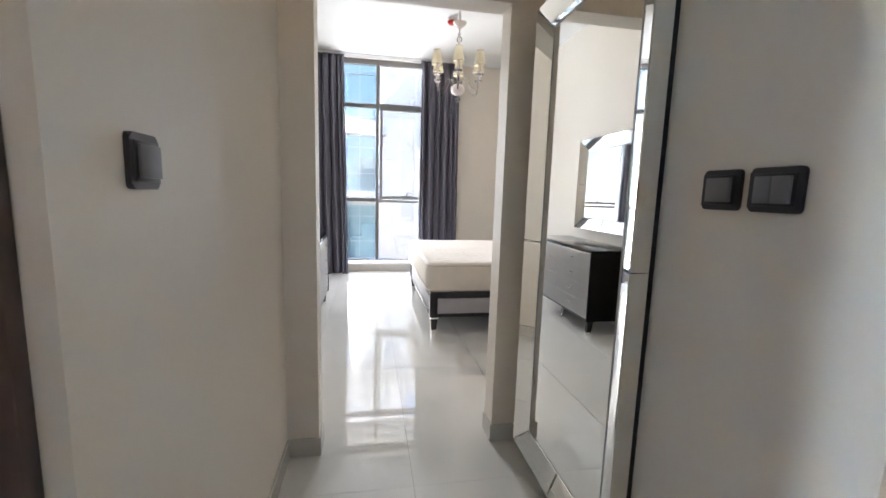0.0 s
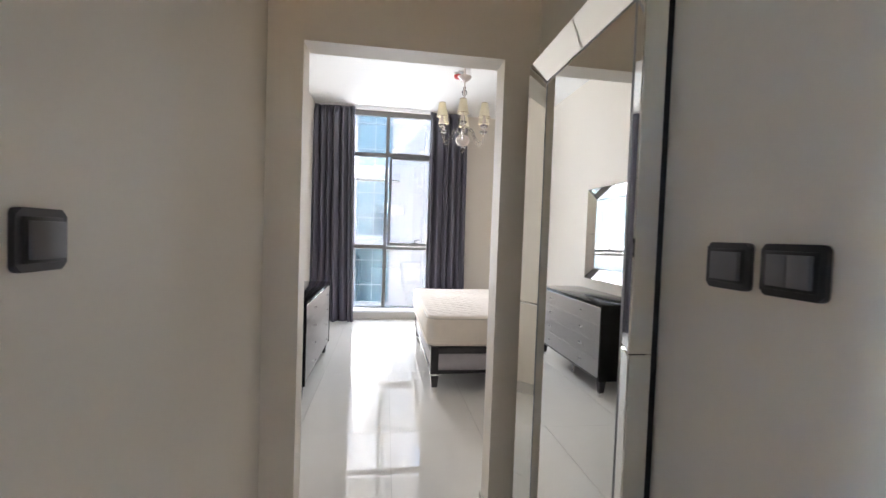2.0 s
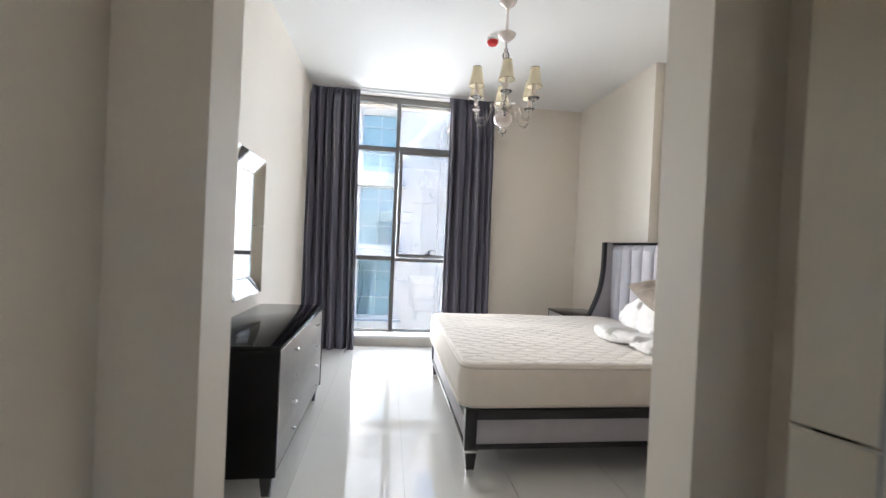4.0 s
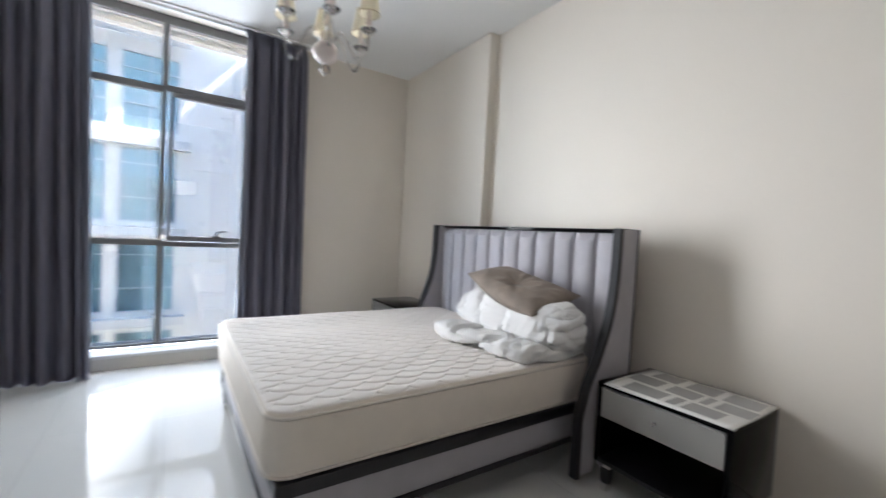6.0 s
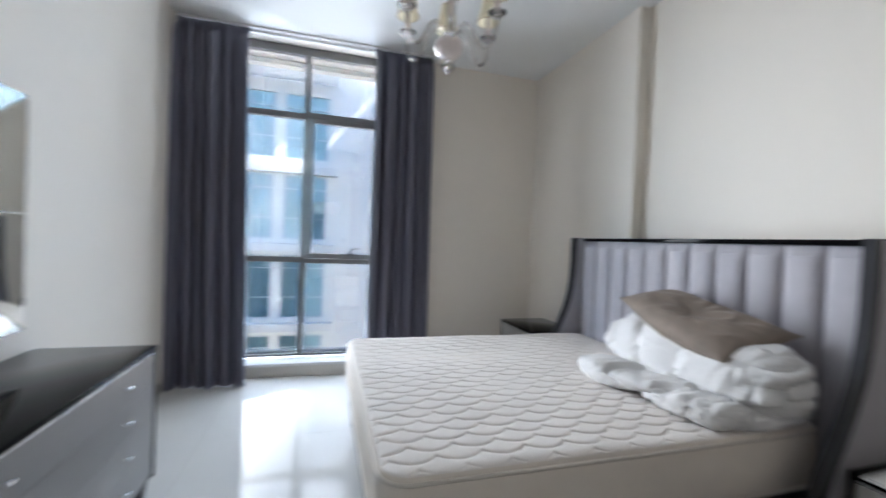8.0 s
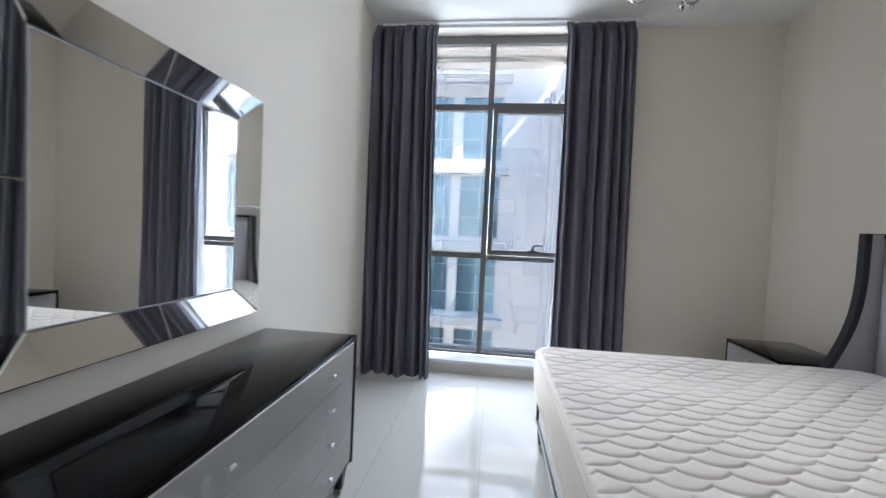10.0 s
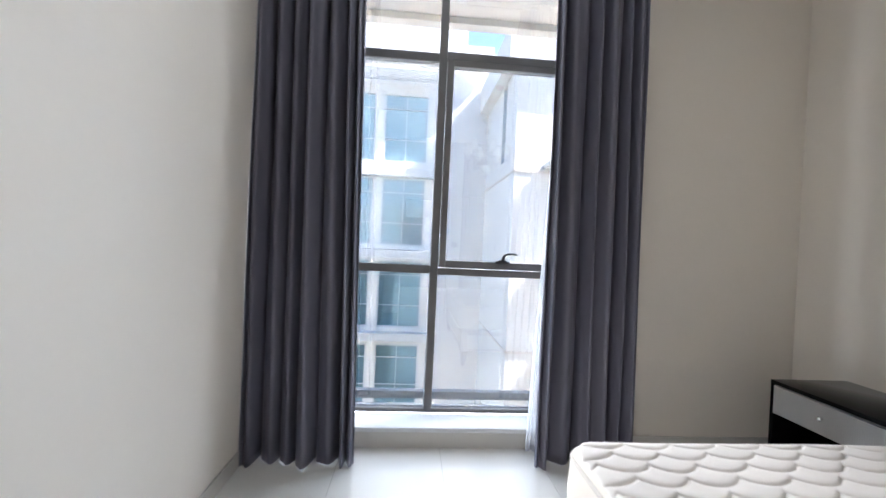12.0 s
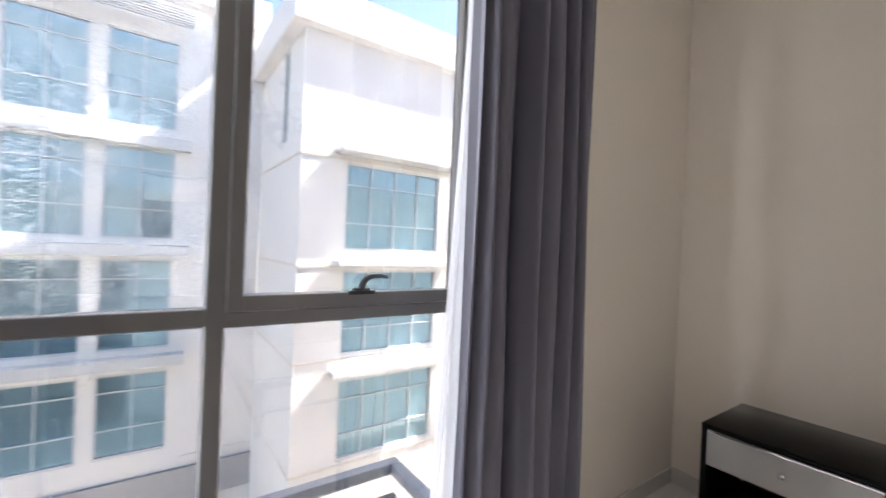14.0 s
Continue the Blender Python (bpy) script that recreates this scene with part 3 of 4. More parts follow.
# ---- bedside cabinets ----
def nightstand(x0, x1, y0, y1, label):
    t = thing("nightstand", ((x0 + x1) / 2, (y0 + y1) / 2, 0), label, "nightstand", "pair of nightstands by the bed")
    zt, zb = 0.592, 0.158
    part("top", boxed(x0, x1, y0, y1, zt - 0.022, zt, bevel=0.002), LACQUER, t, "glossy black top")
    part("side_panel", boxed(x0 + 0.002, x1, y0, y0 + 0.024, zb, zt - 0.0225, bevel=0.002), LACQUER, t)
    part("side_panel", boxed(x0 + 0.002, x1, y1 - 0.024, y1, zb, zt - 0.0225, bevel=0.002), LACQUER, t)
    part("back_panel", boxed(x1 - 0.012, x1 - 0.001, y0 + 0.0245, y1 - 0.0245, zb, zt - 0.0225), BLACKFR, t)
    part("shelf", boxed(x0 + 0.004, x1 - 0.0125, y0 + 0.0245, y1 - 0.0245, zb, zb + 0.022, bevel=0.002), BLACKFR, t)
    part("drawer_box", boxed(x0 + 0.022, x1 - 0.0125, y0 + 0.0245, y1 - 0.0245, 0.412, zt - 0.0225), BLACKFR, t)
    d = part("drawer", ribbed(x0 + 0.0215, x0 - 0.001, y0 + 0.026, y1 - 0.026, 0.408, zt - 0.026, relief=0.3), DRAWER, t, "silver-grey ribbed drawer front", smooth=False)
    part("edge_strip", boxed(x0 - 0.003, x0 - 0.0005, y0 + 0.026, y1 - 0.026, zt - 0.032, zt - 0.027), CHROME, t, "thin chrome edge strip")
    kb = bmesh.new()
    cy, cz = (y0 + y1) / 2, 0.49
    tube(kb, [(x0, cy, cz), (x0 - 0.014, cy, cz)], 0.006, 10)
    bmesh.ops.create_icosphere(kb, subdivisions=2, radius=0.013, matrix=Matrix.Translation((x0 - 0.02, cy, cz)))
    part("knob", kb, CHROME, d, "faceted crystal knob", smooth=False)
    for xx in (x0 + 0.05, x1 - 0.05):
        for yy in (y0 + 0.05, y1 - 0.05):
            lg = part("leg", taper(bmesh.new(), xx, yy, 0.049, zb, 0.046, 0.064), BLACKFR, t)
            part("foot_cap", taper(bmesh.new(), xx, yy, 0.0, 0.050, 0.042, 0.049), CHROME, lg, "chrome foot cap")
            part("collar", boxed(xx - 0.038, xx + 0.038, yy - 0.038, yy + 0.038, zb - 0.020, zb - 0.0005, bevel=0.001), CHROME, lg, "chrome collar")
    return t


nightstand(2.945, XR - 0.006, 3.690, 4.326, "black lacquered nightstand with silver drawer and open shelf")
nightstand(2.880, XF - 0.006, 6.530, 7.142, "black lacquered nightstand with bare top near the window")
mat_t = thing("table_mat", (3.19, 4.0, 0.593), "white glossy sheet printed with grey squares on the nightstand", "table mat")


def mat_point(u, v):
    x, y = 2.935 + u * 0.50, 3.684 + v * 0.60
    z = 0.5945 + 0.004 * math.sin(5 * u + 2) * math.sin(4 * v + 1) + 0.004
    if u < 0.04:
        z -= 0.006 * (0.04 - u) / 0.04
    return (x, y, z)


mo = part("sheet", sheet(bmesh.new(), 18, 18, mat_point), SHEETW, mat_t)
mm = mo.modifiers.new("thickness", "SOLIDIFY")
mm.thickness = 0.002
PRINT = ((0.66, 0.93, ((0.10, 0.34), (0.41, 0.65), (0.71, 0.97))),
         (0.36, 0.61, ((0.02, 0.29), (0.36, 0.60), (0.64, 0.70), (0.75, 1.00))),
         (0.05, 0.30, ((0.12, 0.45), (0.50, 0.58), (0.62, 0.88))))
for u0, u1, spans in PRINT:
    for v0, v1 in spans:
        def patch(u, v, u0=u0, u1=u1, v0=v0, v1=v1):
            q = mat_point(u0 + u * (u1 - u0), 0.985 - 0.97 * (v0 + v * (v1 - v0)))
            return (q[0], q[1], q[2] + 0.0022)

        part("grey_square", sheet(bmesh.new(), 4, 4, patch), SHEETG, mat_t)


# ---- bed ----
bed = thing("bed", (2.3, 5.42, 0), "grey upholstered double bed with winged tufted headboard and black trim", "bed")
bx0, bx1, by0, by1, bz0, bz1 = 1.335, 3.17, 4.50, 6.275, 0.166, 0.391
part("side_rail", boxed(bx0 + 0.03, bx1, by0 + 0.012, by0 + 0.05, bz0 + 0.02, bz1 - 0.040, bevel=0.006), GREYFAB, bed, "grey upholstered side panel")
part("side_rail", boxed(bx0 + 0.03, bx1, by1 - 0.05, by1 - 0.012, bz0 + 0.02, bz1 - 0.040, bevel=0.006), GREYFAB, bed, "grey upholstered side panel")
part("foot_rail", boxed(bx0 + 0.012, bx0 + 0.05, by0 + 0.055, by1 - 0.055, bz0 + 0.02, bz1 - 0.040, bevel=0.006), GREYFAB, bed, "grey upholstered foot panel")
for z0, z1 in ((bz0, bz0 + 0.028), (bz1 - 0.056, bz1)):
    part("trim", boxed(bx0 + 0.047, bx1, by0, by0 + 0.045, z0, z1, bevel=0.003), BLACKFR, bed, "black wooden trim")
    part("trim", boxed(bx0 + 0.047, bx1, by1 - 0.045, by1, z0, z1, bevel=0.003), BLACKFR, bed, "black wooden trim")
    part("trim", boxed(bx0, bx0 + 0.045, by0 + 0.046, by1 - 0.046, z0, z1, bevel=0.003), BLACKFR, bed, "black wooden trim")
part("slat_deck", boxed(bx0 + 0.055, bx1, by0 + 0.055, by1 - 0.055, 0.30, 0.345), BLACKFR, bed)
for yy in (by0 + 0.0225, by1 - 0.0225):
    part("corner_post", boxed(bx0 - 0.001, bx0 + 0.066, yy - 0.0235, yy + 0.0235, bz0 - 0.001, bz1 + 0.001, bevel=0.003), BLACKFR, bed)
for xx, yy in ((bx0 + 0.04, by0 + 0.04), (bx0 + 0.04, by1 - 0.04), (2.25, 5.42), (1.75, 5.42)):
    lg = part("leg", taper(bmesh.new(), xx, yy, 0.045, bz0, 0.046, 0.070), BLACKFR, bed)
    part("foot_cap", taper(bmesh.new(), xx, yy, 0.0, 0.046, 0.042, 0.047), CHROME, lg, "chrome foot cap")
    part("collar", boxed(xx - 0.040, xx + 0.040, yy - 0.040, yy + 0.040, bz0 - 0.018, bz0 - 0.0015, bevel=0.002), CHROME, lg, "chrome collar")

# headboard: channelled back panel between two curved wings
hy0, hy1, hz = 4.360, 6.320, 1.422
n_ch = 11
cw = (hy1 - hy0 - 0.10) / n_ch


def channel(i):
    y0 = hy0 + 0.05 + i * cw

    def at(u, v):
        z = 0.36 + (hz - 0.03 - 0.36) * v
        k = max(0.0, 1 - abs(2 * u - 1) ** 2.6) ** 0.5
        e = max(0.0, 1 - max(0, (v - 0.955) / 0.045) ** 2) ** 0.5
        return (3.215 - 0.042 * k * e, y0 + 0.0008 + (cw - 0.0016) * u, z)

    return sheet(bmesh.new(), 12, 22, at)


hboard = part("headboard", boxed(3.216, 3.292, hy0 + 0.045, hy1 - 0.045, 0.10, hz - 0.026, bevel=0.004), GREYFAB, bed, "upholstered headboard core")
for i in range(n_ch):
    part("channel", channel(i), GREYFAB, hboard, "padded grey vertical channel")
part("top_trim", boxed(3.190, 3.296, hy0 + 0.047, hy1 - 0.047, hz - 0.025, hz, bevel=0.005), LACQUER, hboard, "glossy black top trim")
FRONT = [(2.850, 0.048), (2.846, 0.36), (2.866, 0.44), (2.905, 0.55), (2.965, 0.66), (3.020, 0.78), (3.062, 0.90), (3.088, 1.03), (3.100, 1.18), (3.102, hz)]


def smooth_line(pts, n):
    out = []
    for i in range(len(pts) - 1):
        p0, p1, p2, p3 = pts[max(i - 1, 0)], pts[i], pts[i + 1], pts[min(i + 2, len(pts) - 1)]
        for k in range(n):
            t = k / n
            out.append(tuple(0.5 * (2 * b1 + (c1 - a1) * t + (2 * a1 - 5 * b1 + 4 * c1 - d1) * t * t + (3 * b1 - a1 - 3 * c1 + d1) * t ** 3) for a1, b1, c1, d1 in zip(p0, p1, p2, p3)))
    return out + [pts[-1]]


fl = smooth_line(FRONT[1:], 4)
fl = [FRONT[0]] + fl
for ya, yb in ((hy0, hy0 + 0.046), (hy1 - 0.046, hy1)):
    back = [(3.285, hz - 0.004), (3.283, 0.55), (3.03, 0.18), (2.985, 0.060)]
    inner = [(x + 0.030, z) for x, z in fl if z < hz - 0.01]
    inner[0] = (inner[0][0], 0.060)
    wing = part("wing", prism(bmesh.new(), inner + [(3.13, hz - 0.004)] + back, "y", ya + 0.003, yb - 0.003), GREYFAB, hboard, "grey upholstered side wing", smooth=False)
    wt = bmesh.new()
    prism(wt, fl + [(x + 0.034, z) for x, z in reversed(fl)], "y", ya, yb)
    part("wing_trim", wt, BLACKFR, wing, "curved black wooden wing edge")
    part("wing_cap", boxed(3.1365, 3.296, ya, yb, hz - 0.0035, hz + 0.0005, bevel=0.001), BLACKFR, wing, "black wing cap")
    part("back_edge", boxed(3.2855, 3.296, ya, yb, 0.50, hz - 0.004, bevel=0.001), BLACKFR, wing, "black rear edge")

# mattress
mat_ob = thing("mattress", (2.24, 5.40, 0.391), "bare cream mattress with wavy quilted top on the bed", "mattress")
mx0, mx1, my0, my1, mz0, mz1 = 1.302, 3.168, 4.512, 6.262, 0.392, 0.648


def rounded_rect(x0, x1, y0, y1, r, n=8):
    out = []
    for cx, cy, a0 in ((x1 - r, y1 - r, 0), (x0 + r, y1 - r, 90), (x0 + r, y0 + r, 180), (x1 - r, y0 + r, 270)):
        for k in range(n + 1):
            a = radians(a0 + 90 * k / n)
            out.append((cx + r * math.cos(a), cy + r * math.sin(a)))
    return out


mb = bmesh.new()
rings = []
for inset, z in ((0.030, mz0), (0.008, mz0 + 0.012), (0.0, mz0 + 0.04), (-0.006, (mz0 + mz1) / 2), (0.0, mz1 - 0.045), (0.006, mz1 - 0.018), (0.020, mz1 - 0.004)):
    rings.append([mb.verts.new((x, y, z)) for x, y in rounded_rect(mx0 + inset, mx1 - inset, my0 + inset, my1 - inset, 0.10 - inset)])
for a, c in zip(rings, rings[1:]):
    for i in range(len(a)):
        j = (i + 1) % len(a)
        mb.faces.new((a[i], a[j], c[j], c[i]))
mb.faces.new(rings[0][::-1])
mb.faces.new(rings[-1])
part("border", mb, MATSIDE, mat_ob, "plain beige mattress border")


def quilt(u, v):
    cx, cy, r = (mx0 + mx1) / 2, (my0 + my1) / 2, 0.085
    hx, hy = (mx1 - mx0) / 2 - 0.016, (my1 - my0) / 2 - 0.016
    x, y = (2 * u - 1) * hx, (2 * v - 1) * hy
    ex, ey = abs(x) - (hx - r), abs(y) - (hy - r)
    edge = min(hx - abs(x), hy - abs(y))
    if ex > 0 and ey > 0:
        # square corner pulled on to the rounded one
        d = math.hypot(ex, ey)
        k = max(ex, ey) / d
        x, y = math.copysign(hx - r + ex * k, x), math.copysign(hy - r + ey * k, y)
    p, L, h = 0.067, 0.158, 0.037
    X, Y = x + cx, y + cy
    X += 0.016 * noise.noise((X * 3, Y * 3, 1.0))
    Y += 0.010 * noise.noise((X * 3, Y * 3, 7.0))
    k0 = math.floor(Y / p)
    best = 1.0
    for k in (k0, k0 + 1, k0 + 2):
        c = abs(math.sin(math.pi * (X / L + 0.5 * (k % 2)))) ** 0.7
        best = min(best, abs(Y - p * k + h * c))
    puff = min(1.0, best / 0.030)
    puff = 0.50 * math.sqrt(puff * (2 - puff)) + 0.50 * (1 - math.exp(-(best / 0.0048) ** 2))
    f = min(1.0, edge / 0.05)
    f = math.sqrt(max(0.0, f * (2 - f)))
    z = mz1 - 0.006 + f * (0.001 + 0.0120 * puff * (0.75 + 0.7 * noise.noise((X * 2.7, Y * 2.7, 5.0))) + 0.004 * noise.noise((X * 2.2, Y * 2.2, 3.0)))
    return (cx + x, cy + y, z)


part("quilted_top", sheet(bmesh.new(), 500, 480, quilt), MATTOP, mat_ob, "cream quilted top with wavy stitching")
for zz in (mz1 - 0.024, mz0 + 0.012):
    part("piping", tube(bmesh.new(), [(x, y, zz) for x, y in rounded_rect(mx0 + 0.004, mx1 - 0.004, my0 + 0.004, my1 - 0.004, 0.10)], 0.007, 8, True), PIPING, mat_ob, "beige piping")

# crumpled duvet: a folded roll against the headboard, and its end lying out flat on the mattress
duvet = thing("duvet", (2.9, 5.05, 0.66), "crumpled white duvet heaped against the headboard on the mattress", "duvet")


def ridged(p, s):
    return 2.2 * abs(noise.noise(Vector(p) * s)) - 0.6


def fold_of_cloth(c, half, turn, seams, layers, seed, taper_far, back=0.0, nu=260, nv=130):
    """Long soft roll along y; seams (y, slant, depth) pinch it across, layers (z, depth) show at its near end."""
    rot = Matrix.Rotation(radians(turn), 3, "Z")

    def at(u, v):
        a, e = 2 * math.pi * u, math.pi * (v - 0.5)
        d = Vector((math.cos(e) * math.cos(a), math.cos(e) * math.sin(a), math.sin(e)))
        q = Vector([math.copysign(abs(k) ** 0.62, k) for k in d])
        far = max(0.0, q.y)
        local = Vector((half[0] * q.x * (1 - 0.25 * far), half[1] * q.y, half[2] * q.z * (1 - taper_far * far * far)))
        if q.x < 0.4:
            local.x += back * max(0.0, local.z + 0.3 * half[2]) * min(1.0, (0.4 - q.x) / 0.6)
        p = Vector(c) + rot @ local
        w = noise.noise_vector((p.x * 3 + seed, p.y * 3, p.z * 3)) * 0.06
        k = 0.022 * noise.noise((p.x * 3.2 + seed, p.y * 3.2, p.z * 3.2))
        near_seam = 0.0
        for sy, slant, depth in seams:
            t = p.y + w.y * 0.6 - sy - slant * (p.z - 0.75) + 0.25 * (p.x - c[0])
            g = math.exp(-abs(t) / 0.032)
            k -= depth * g
            near_seam = max(near_seam, math.exp(-(t / 0.09) ** 2))
        end = max(0.0, min(1.0, (c[1] - half[1] * 0.62 - p.y) / 0.12))
        for lz, depth in layers:
            t = p.z + w.z * 0.8 - lz - 0.25 * (p.x - c[0])
            k -= depth * end * math.exp(-abs(t) / 0.016)
        s = Vector((p.x + w.x + seed, p.y + w.y, p.z + w.z))
        k += (0.004 + 0.012 * near_seam + 0.008 * end) * ridged(Vector((s.x * 0.7, s.y * 1.5, s.z * 0.7)), 12)
        k += 0.003 * ridged(Vector((s.x, s.y * 1.6, s.z)), 26)
        n = Vector((d.x / half[0], d.y / half[1], d.z / half[2])).normalized()
        p += (rot @ n) * k
        return (min(p.x, 3.160), p.y, max(p.z, 0.654))

    bm = sheet(bmesh.new(), nu, nv, at)
    bmesh.ops.remove_doubles(bm, verts=bm.verts, dist=0.0003)
    return bm


part("upper_fold", fold_of_cloth((2.935, 5.020, 0.820), (0.225, 0.570, 0.182), -4,
                                 ((5.40, 0.9, 0.040), (5.06, 1.1, 0.052), (4.80, 0.7, 0.022)), ((0.93, 0.018), (0.85, 0.030), (0.765, 0.022)), 0.0, 0.20, 0.62),
     DUVET, duvet, "piled white cotton folds")
part("lower_fold", fold_of_cloth((2.655, 4.945, 0.702), (0.155, 0.425, 0.058), 9,
                                 ((5.06, 1.5, 0.055), (4.76, -1.0, 0.030)), (), 8.0, 0.1),
     DUVET, duvet, "flattened white cotton end lying on the mattress")
part("under_layer", fold_of_cloth((2.910, 4.665, 0.688), (0.235, 0.170, 0.046), -2, (), (), 17.0, 0.0, 0.0, 140, 60),
     DUVET, duvet, "bottom layer of the folded duvet")

# pillow
pil = thing("pillow", (2.95, 5.0, 0.95), "taupe velvet pillow lying on the crumpled white duvet", "pillow")
PA, PB, PC, PD = Vector((2.805, 5.35, 1.060)), Vector((3.10, 5.27, 1.115)), Vector((3.085, 4.585, 1.005)), Vector((2.765, 4.67, 0.885))


def pillow_face(sign):
    nrm = (PD - PA).cross(PB - PA).normalized()
    if nrm.z < 0:
        nrm = -nrm

    def at(u, v):
        s, t = 2 * u - 1, 2 * v - 1
        k = 1 - 0.07 * (1 - t * t) * abs(s) ** 3
        l = 1 - 0.09 * (1 - s * s) * abs(t) ** 3
        uu, vv = 0.5 + 0.5 * s * l, 0.5 + 0.5 * t * k
        p = PA.lerp(PD, uu).lerp(PB.lerp(PC, uu), vv) + Vector((-0.018, 0, -0.024)) * math.sin(math.pi * uu) * (1 - vv)
        th = 0.066 * ((1 - s ** 4) * (1 - t ** 4)) ** 0.6
        wr = 0.015 * (1 - abs(noise.noise((p.x * 15 + p.y * 6, p.y * 7 - p.x * 5, p.z * 8 + sign))) * 3.0) * (1 - s ** 4) * (1 - t ** 4)
        # creases that run out from a pinch in the middle
        a, d = math.atan2(t, 1.6 * s), math.hypot(1.6 * s, t)
        pinch = -0.030 * math.exp(-(d / 0.35) ** 2) + 0.022 * (abs(math.sin(5 * a + 1.3)) - 0.5) * d * math.exp(-(d / 0.6) ** 2)
        return p + nrm * (sign * th + 0.45 * wr + (pinch if sign > 0 else 0.0) - 0.012 * math.sin(math.pi * u))

    return at


pb2 = sheet(bmesh.new(), 80, 52, pillow_face(1))
sheet(pb2, 80, 52, pillow_face(-1))
bmesh.ops.remove_doubles(pb2, verts=pb2.verts, dist=0.003)
part("cover", pb2, VELVET, pil, "taupe velvet cover")
edge = [pillow_face(0)(u, 0) for u in np.linspace(0, 1, 14)] + [pillow_face(0)(1, v) for v in np.linspace(0.05, 1, 8)] + [pillow_face(0)(u, 1) for u in np.linspace(0.93, 0, 14)] + [pillow_face(0)(0, v) for v in np.linspace(0.9, 0.1, 7)]
part("piping", tube(bmesh.new(), edge, 0.005, 6, True), VELVET, pil)


# ---- chandelier ----
cx, cy = 1.680, 5.285
chan = thing("chandelier", (cx, cy, H), "glass chandelier with six curved arms and cream fabric shades", "chandelier")
part("canopy", lathe(bmesh.new(), [(0.0, H - 0.075), (0.012, H - 0.07), (0.02, H - 0.05), (0.05, H - 0.028), (0.062, H - 0.012), (0.064, H - 0.0005)], cx, cy), PEARL, chan, "pearl glass ceiling cup")
part("stem", lathe(bmesh.new(), [(0.007, 2.44), (0.009, 2.60), (0.012, 2.68), (0.008, 2.72), (0.008, 2.90), (0.012, 2.98), (0.008, 3.04), (0.008, H - 0.07)], cx, cy, 12), PEARL, chan, "slim pearl glass stem")
part("cup", lathe(bmesh.new(), [(0.006, 2.875), (0.030, 2.885), (0.062, 2.915), (0.068, 2.93), (0.05, 2.933), (0.012, 2.915), (0.006, 2.915)], cx, cy), PEARL, chan, "pearl glass cup on the stem")
part("glass_knop", lathe(bmesh.new(), [(0.006, 2.74), (0.022, 2.75), (0.028, 2.77), (0.022, 2.79), (0.010, 2.80), (0.016, 2.82), (0.006, 2.835)], cx, cy), CRYSTAL, chan, "clear glass knop")
part("glass_column", lathe(bmesh.new(), [(0.03, 2.345), (0.016, 2.37), (0.013, 2.42), (0.020, 2.47), (0.013, 2.52), (0.018, 2.58), (0.010, 2.64), (0.006, 2.66)], cx, cy), CRYSTAL, chan, "clear glass column")
part("bowl", lathe(bmesh.new(), [(0.010, 2.232), (0.035, 2.238), (0.060, 2.258), (0.072, 2.288), (0.066, 2.315), (0.045, 2.338), (0.03, 2.346)], cx, cy), PEARL, chan, "rose-tinted pearl glass bowl")
part("finial", lathe(bmesh.new(), [(0.0, 2.155), (0.006, 2.16), (0.008, 2.172), (0.020, 2.182), (0.030, 2.198), (0.024, 2.218), (0.010, 2.231)], cx, cy), CRYSTAL, chan, "clear glass finial")
for i in range(6):
    a = radians(18 + 60 * i)
    ux, uy = math.cos(a), math.sin(a)
    prof = [(0.030, 2.345), (0.055, 2.385), (0.085, 2.395), (0.115, 2.365), (0.140, 2.310), (0.170, 2.268), (0.200, 2.262), (0.226, 2.290), (0.238, 2.340), (0.240, 2.395)]
    pr = smooth_line(prof, 4)
    arm = part("arm", tube(bmesh.new(), [(cx + r * ux, cy + r * uy, z) for r, z in pr], 0.0085, 8), CRYSTAL, chan, "curved clear glass arm")
    ax, ay = cx + 0.240 * ux, cy + 0.240 * uy
    part("drip_pan", lathe(bmesh.new(), [(0.008, 2.385), (0.026, 2.392), (0.043, 2.412), (0.036, 2.414), (0.010, 2.402)], ax, ay, 18), CRYSTAL, arm, "clear glass drip pan")
    part("candle", lathe(bmesh.new(), [(0.011, 2.402), (0.011, 2.435), (0.017, 2.44), (0.013, 2.47), (0.012, 2.53)], ax, ay, 14), PEARL, arm, "pearl candle sleeve")
    sb = bmesh.new()
    rows = [(0.056, 2.490), (0.031, 2.630)]
    lathe_r = []
    for rr, zz in rows + [(0.030, 2.630), (0.055, 2.490)]:
        lathe_r.append([sb.verts.new((ax + rr * math.cos(2 * math.pi * k / 28), ay + rr * math.sin(2 * math.pi * k / 28), zz)) for k in range(28)])
    for a0, a1 in zip(lathe_r, lathe_r[1:] + lathe_r[:1]):
        for k in range(28):
            j = (k + 1) % 28
            sb.faces.new((a0[k], a0[j], a1[j], a1[k]))
    shade = part("shade", sb, SHADE, arm, "cream fabric lampshade")
    for rr, zz in ((0.0565, 2.492), (0.0315, 2.628)):
        part("shade_trim", tube(bmesh.new(), [(ax + rr * math.cos(2 * math.pi * k / 24), ay + rr * math.sin(2 * math.pi * k / 24), zz) for k in range(24)], 0.0022, 6, True), TRIMG, arm, "thin brown shade trim")

